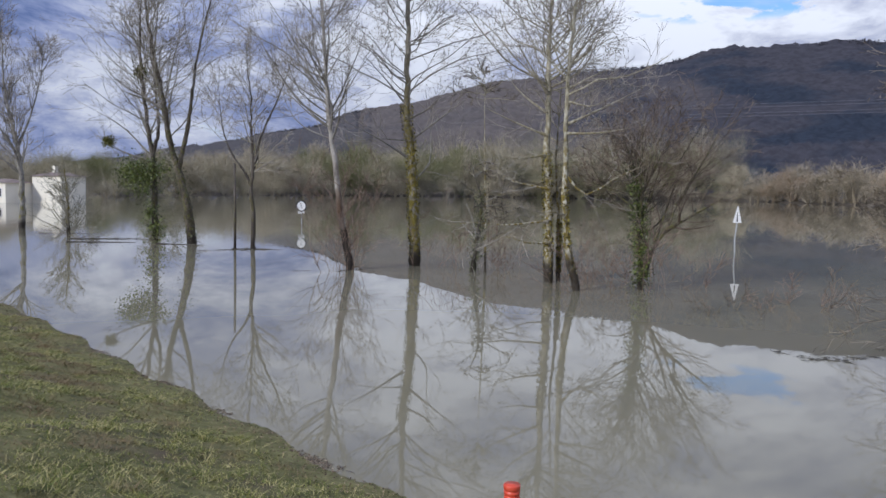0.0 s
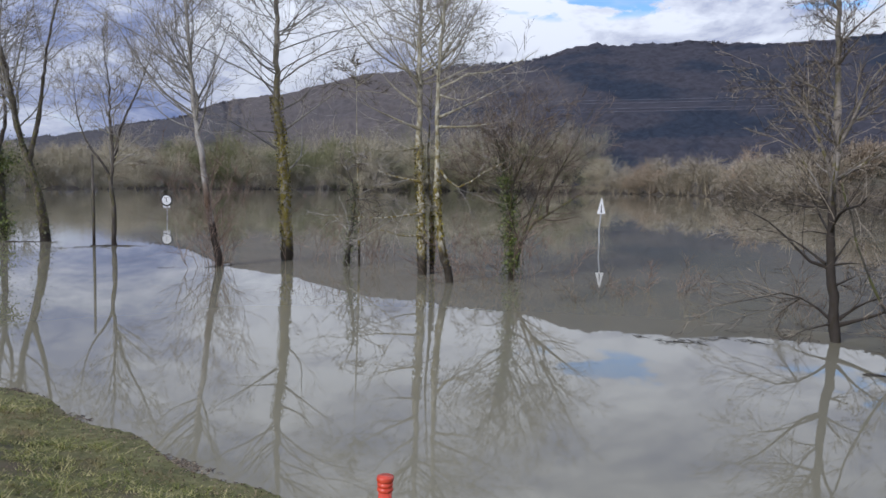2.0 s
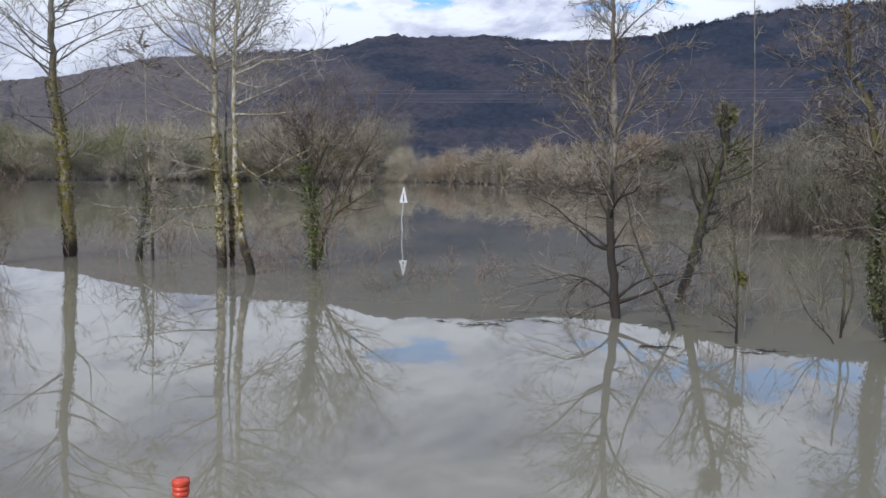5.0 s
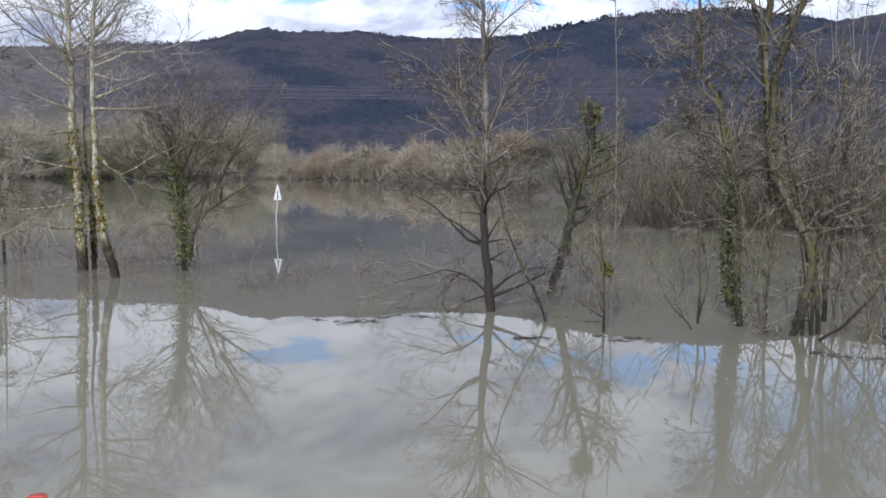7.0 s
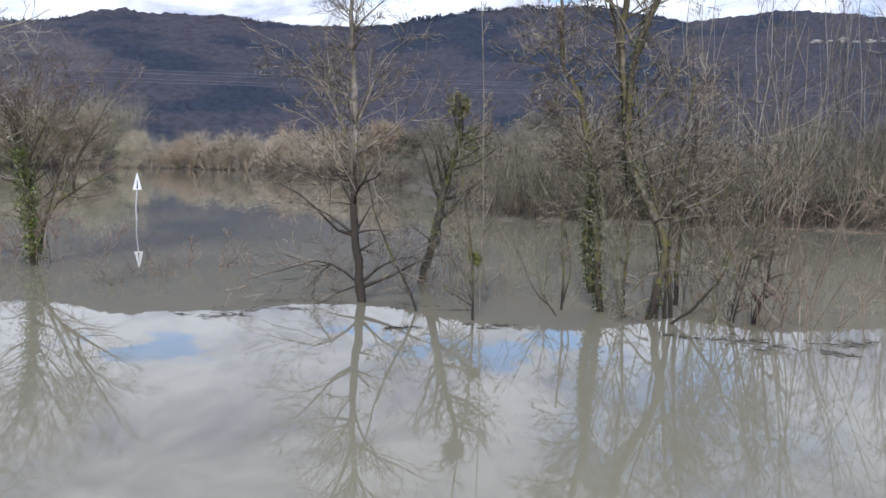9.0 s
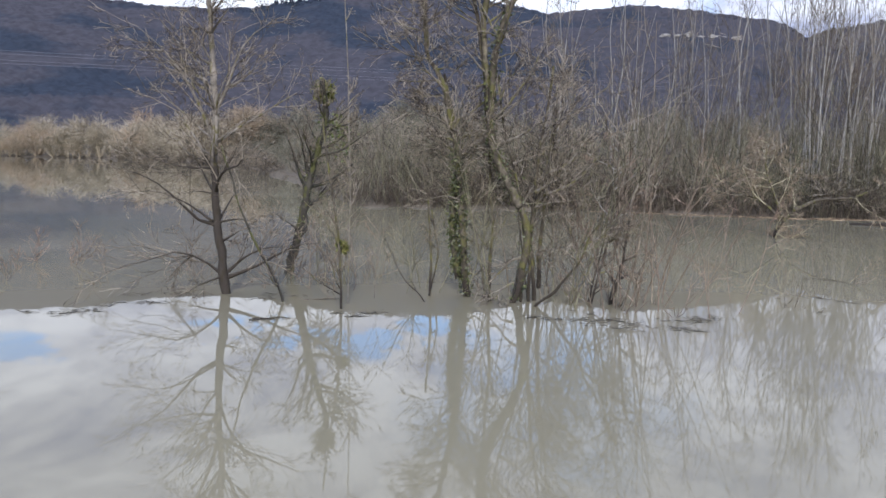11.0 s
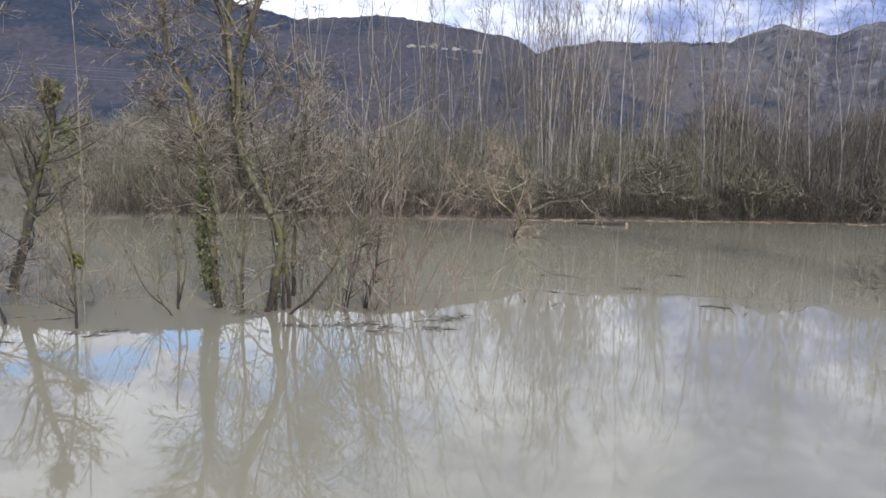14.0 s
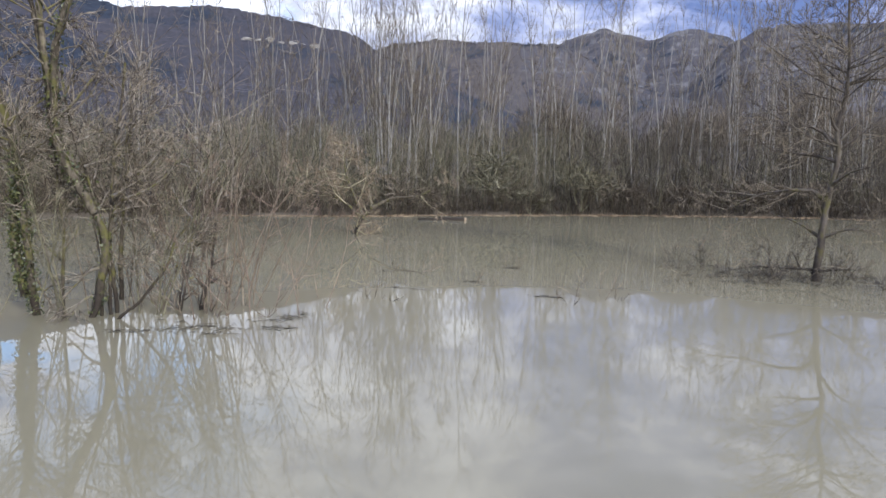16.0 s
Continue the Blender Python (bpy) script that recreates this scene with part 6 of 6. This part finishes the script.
for i, (x, y, h) in enumerate([(18.3, 0.5, 0.8), (18.9, -0.1, 0.5), (23.6, 2.4, 0.35), (21.5, 4.8, 0.5), (20.4, 3.2, 0.55), (22.8, 5.8, 0.6), (17.4, 5.2, 0.7)]):
    shrub("drowned_twigs", "few thin twigs sticking out of the flood", (x, y), h, 0.5, 5, twig_brown, 330 + i, branches=4, twigs=2, thick=0.012)

for i, (x, y) in enumerate([(-9.2, 17.6), (-7.6, 15.9), (-6.2, 14.4), (-5.0, 13.1), (-3.9, 11.9), (-3.0, 10.7), (-2.2, 9.8), (-1.4, 8.9), (-0.6, 8.0), (0.2, 7.1)]):
    debris_raft((x - 0.13, y - 0.11), 1.8, 0.16, -49, 60, 360 + i, "driftline of sticks and dead leaves at the bank's edge", twig_brown, 0.1, 0.05)

for i, az in enumerate(np.radians(np.arange(63.0, 106.0, 2.2))):
    d = float(profile(np.degrees(az), EDGE)) - 0.25
    debris_raft((d * math.sin(az), d * math.cos(az)), 2.6, 0.22, -np.degrees(az), 110, 380 + i, "tan line of straw and drift along the far bank", dead_leaf, 0.45, thick=5.0)

# ---- floating log by the far bank ----
log = thing("floating_log", (43.0, 8.0, 0.02), "dark floating log with a pale sawn end", "log")
bm = bmesh.new()
rod(bm, [(-0.3, 1.7, -0.03), (-0.1, 0.6, 0.0), (0.05, -0.3, 0.01), (0.14, -0.78, 0.02)], [0.09, 0.12, 0.13, 0.14], 12)
part("bark", bm, bark_dark, log)
bm = bmesh.new()
rod(bm, [(0.14, -0.78, 0.02), (0.16, -0.9, 0.02)], [0.142, 0.10], 12)
part("sawn_end", bm, log_cut, log, "pale sawn end")


# ---- signs on poles ----
def disc(bm, radius, thick, centre, segments=32):
    bmesh.ops.create_cone(bm, cap_ends=True, segments=segments, radius1=radius, radius2=radius, depth=thick, matrix=Matrix.Translation(centre) @ pose(0, 0, 0, 90, 0, 0))


sign = thing("round_sign", (-11.44, 64.49, 0), "round white river sign with black rim on a pole", "sign", "river signs")
sign.rotation_euler.z = radians(-16)
bm = bmesh.new()
rod(bm, [(0, 0.05, -1.3), (0.01, 0.05, 0.2), (0, 0.05, 1.75)], [0.035] * 3)
part("pole", bm, galvanised, sign, "thin grey steel pole")
bm = bmesh.new()
disc(bm, 0.47, 0.03, (0, 0, 1.5))
part("rim", bm, paint_black, sign, "black rim")
bm = bmesh.new()
disc(bm, 0.37, 0.02, (0, -0.012, 1.5))
part("face", bm, paint_white, sign, "white face")
bm = bmesh.new()
box(bm, (0.05, 0.012, 0.34), (0, -0.026, 1.5), 0.004)
part("symbol", bm, paint_black, sign, "dark upright bar")
bm = bmesh.new()
box(bm, (0.56, 0.025, 0.2), (0, 0, 0.99), 0.006)
part("plate", bm, paint_white, sign, "small white plate under the disc")

arrow = thing("triangle_sign", (15.05, 41.13, 0), "white triangular river sign on a bowed pole", "sign", "river signs")
arrow.rotation_euler.z = radians(-20)
bm = bmesh.new()
rod(bm, [(-0.08, 0.03, -1.3), (-0.06, 0.03, 0), (-0.09, 0.03, 0.7), (-0.02, 0.03, 1.4), (0.0, 0.03, 2.3)], [0.035] * 5)
part("pole", bm, galvanised, arrow, "bowed pale steel pole")


def plate(bm, pts, thick, y):
    front = [bm.verts.new((x, y, z)) for x, z in pts]
    rear = [bm.verts.new((x, y + thick, z)) for x, z in pts]
    bm.faces.new(front)
    bm.faces.new(rear[::-1])
    for i in range(len(pts)):
        j = (i + 1) % len(pts)
        bm.faces.new((front[j], front[i], rear[i], rear[j]))


bm = bmesh.new()
plate(bm, [(-0.22, 1.58), (0.22, 1.58), (0.03, 2.42), (-0.01, 2.42)], 0.02, -0.01)
part("face", bm, paint_white, arrow, "white triangle")
bm = bmesh.new()
plate(bm, [(-0.035, 1.64), (0.035, 1.64), (0.012, 2.1), (-0.004, 2.1)], 0.008, -0.021)
part("symbol", bm, paint_black, arrow, "dark narrow wedge")

# ---- dark mooring post ----
post = thing("mooring_post", (-10.05, 38.6, 0), "thin dark wooden post in flood water", "post")
bm = bmesh.new()
rod(bm, [(0, 0, -1.3), (0.02, 0, 1.5), (0, 0, 4.1)], [0.07, 0.065, 0.055], 10)
part("shaft", bm, bark_dark, post)

# ---- red pipe on the near bank ----
px_, py_ = 0.475, 5.075
pz_ = float(ground_z(np.array([px_]), np.array([py_]))[0])
pipe = thing("red_pipe", (px_, py_, pz_), "orange-red plastic standpipe with collar on the bank", "pipe")
bm = bmesh.new()
rod(bm, [(0, 0, -0.2), (0, 0, 1.02 - pz_)], [0.044, 0.044], 24)
part("shaft", bm, pipe_red, pipe)
bm = bmesh.new()
top_z = 1.106 - pz_
ridge = [(-0.10, 0.046), (-0.094, 0.052), (-0.078, 0.052), (-0.074, 0.047), (-0.066, 0.047), (-0.062, 0.052), (-0.046, 0.052), (-0.042, 0.047), (-0.036, 0.047), (-0.032, 0.055), (-0.006, 0.056), (0.0, 0.053)]
rod(bm, [(0, 0, top_z + h) for h, _ in ridge] + [(0, 0, top_z + 0.001), (0, 0, top_z - 0.02)], [r for _, r in ridge] + [0.046, 0.044], 24)
part("collar", bm, pipe_red, pipe, "thicker red collar")


# ---- houses on the upstream bank ----
def house(place, turn, w, d, h, label, windows, chimney):
    ob = thing("house", place, label, "house", "houses across the flood")
    ob.rotation_euler.z = radians(turn)
    bm = bmesh.new()
    box(bm, (w, d, h + 1.5), (0, 0, h / 2 - 0.75))
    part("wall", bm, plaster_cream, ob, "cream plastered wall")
    bm = bmesh.new()
    e, top = 0.3, 0.6
    b = [bm.verts.new(q) for q in ((-w / 2 - e, -d / 2 - e, h), (w / 2 + e, -d / 2 - e, h), (w / 2 + e, d / 2 + e, h), (-w / 2 - e, d / 2 + e, h))]
    r0, r1 = bm.verts.new((-w / 2 + d / 3, 0, h + top)), bm.verts.new((w / 2 - d / 3, 0, h + top))
    for q in ((b[0], b[1], r1, r0), (b[1], b[2], r1), (b[2], b[3], r0, r1), (b[3], b[0], r0), b[::-1]):
        bm.faces.new(q)
    roof = part("roof", bm, roof_tile, ob, "low hipped tile roof")
    if chimney:
        bm = bmesh.new()
        box(bm, (0.6, 0.6, 1.3), (-w * 0.12, 0, h + 0.9), 0.03)
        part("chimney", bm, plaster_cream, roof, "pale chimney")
    for x in windows:
        bm = bmesh.new()
        box(bm, (1.1, 0.12, 1.3), (x, -d / 2 - 0.02, h * 0.5), 0.02)
        win = part("window", bm, paint_white, ob)
        bm = bmesh.new()
        box(bm, (0.9, 0.1, 1.1), (x, -d / 2 - 0.05, h * 0.5))
        part("pane", bm, glass_dark, win)
    return ob


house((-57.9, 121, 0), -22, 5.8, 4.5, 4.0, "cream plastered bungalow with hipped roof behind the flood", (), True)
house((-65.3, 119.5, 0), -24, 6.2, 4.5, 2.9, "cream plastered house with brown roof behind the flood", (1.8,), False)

# ---- overhead cables in front of the hill ----
cables = []
for i, (dz, dy) in enumerate([(0, 0), (-1.2, 3), (-4.2, 0), (-5.4, 3)]):
    pts = np.array([(60 + 600 * s, 420 - 250 * s + dy, 45.5 + dz + 16 * s - 13 * 4 * s * (1 - s) * 0.25) for s in np.linspace(0, 1, 40)])
    v, f = tubes([(pts[None], np.full((1, 40), 0.035))], [4])
    tagged(solid("overhead_cable", v, f, wire_grey), "thin grey power cable crossing the valley", "cable", "overhead cables")

# ---- pale rock band and houses on the hillside ----
rock_rng = np.random.default_rng(77)
for i in range(7):
    az, d = radians(65.1 + i * 0.76), 783.0
    bm = bmesh.new()
    bmesh.ops.create_icosphere(bm, subdivisions=2, radius=1)
    s = rock_rng.uniform(0.7, 1.5)
    for q in bm.verts:
        q.co = Vector((q.co.x * 3.6 * s, q.co.y * 2.5, q.co.z * 1.7 * s)) * (1 + 0.25 * rock_rng.normal())
    ob = part("rock_outcrop", bm, rock, None)
    rx, ry = d * math.sin(az), d * math.cos(az)
    ob.location = (rx, ry, float(ground_z(np.array([rx]), np.array([ry]))[0]) + 2.6 + 1.2 * rock_rng.normal())
    ob.rotation_euler.z = -az
    tagged(ob, "pale limestone outcrop among hillside trees", "rock", "hillside outcrops")

# ---- grass, litter and turf on the near bank ----
g = np.random.default_rng(90)
n = 1100000
x, y = g.uniform(-14, 8, n), g.uniform(-6, 21, n)
s = shore_distance(x, y)
thin = 0.5 + 0.45 * rough2(x, y, 1.7, 21) * rough2(y, x, 2.6, 31) + 0.25 * rough2(x, y, 6.0, 41)
keep = (s > 0.12) & (s < 11) & (g.random(n) < np.clip(0.5 + 0.6 * thin, 0.2, 1)) & (g.random(n) < np.where((np.degrees(np.arctan2(x, y)) > -40) & (y > 2), 1, 0.35)) & (g.random(n) < soft((s - 0.1) / 0.9 + 0.4 * rough2(x, y, 2.2, 51)) + 0.05)
x, y = x[keep], y[keep]
n = len(x)
tuft = 0.5 + 0.5 * np.clip(rough2(x, y, 7.0, 22) * rough2(y, x, 5.0, 23) * 1.6, -1, 1)
root = np.column_stack([x, y, ground_z(x, y) - 0.005])
a, h = g.uniform(0, 2 * np.pi, n), g.uniform(0.016, 0.042, n) * (0.45 + 1.9 * tuft**1.8)
side = np.column_stack([np.cos(a), np.sin(a), 0 * a]) * 0.0055
lean = np.column_stack([g.normal(size=n), g.normal(size=n), 0 * a]) * (h * 1.4)[:, None]
v = np.stack([root - side, root + side, root + side * 0.2 + lean + np.column_stack([0 * a, 0 * a, h])], 1).reshape(-1, 3)
tagged(solid("grass", v, np.arange(3 * n).reshape(n, 3), grass_green), "short patchy winter grass on the bank", "grass", kind="stuff")

n = 120000
x, y = g.uniform(-13, 2.2, n), g.uniform(3, 21, n)
s = shore_distance(x, y)
keep = (s > 0.02) & (s < 5) & (g.random(n) < np.exp(-np.clip(s - 0.05, 0, 9) / 0.40) + 0.06)
c = np.column_stack([x, y, np.maximum(ground_z(x, y), 0) + 0.006])[keep]
v, f = leaves(c, 0.013, g, 3.0)
tagged(solid("leaf_litter", v, f, dead_leaf), "dead leaves and straw left at the waterline", "leaf litter", kind="stuff")
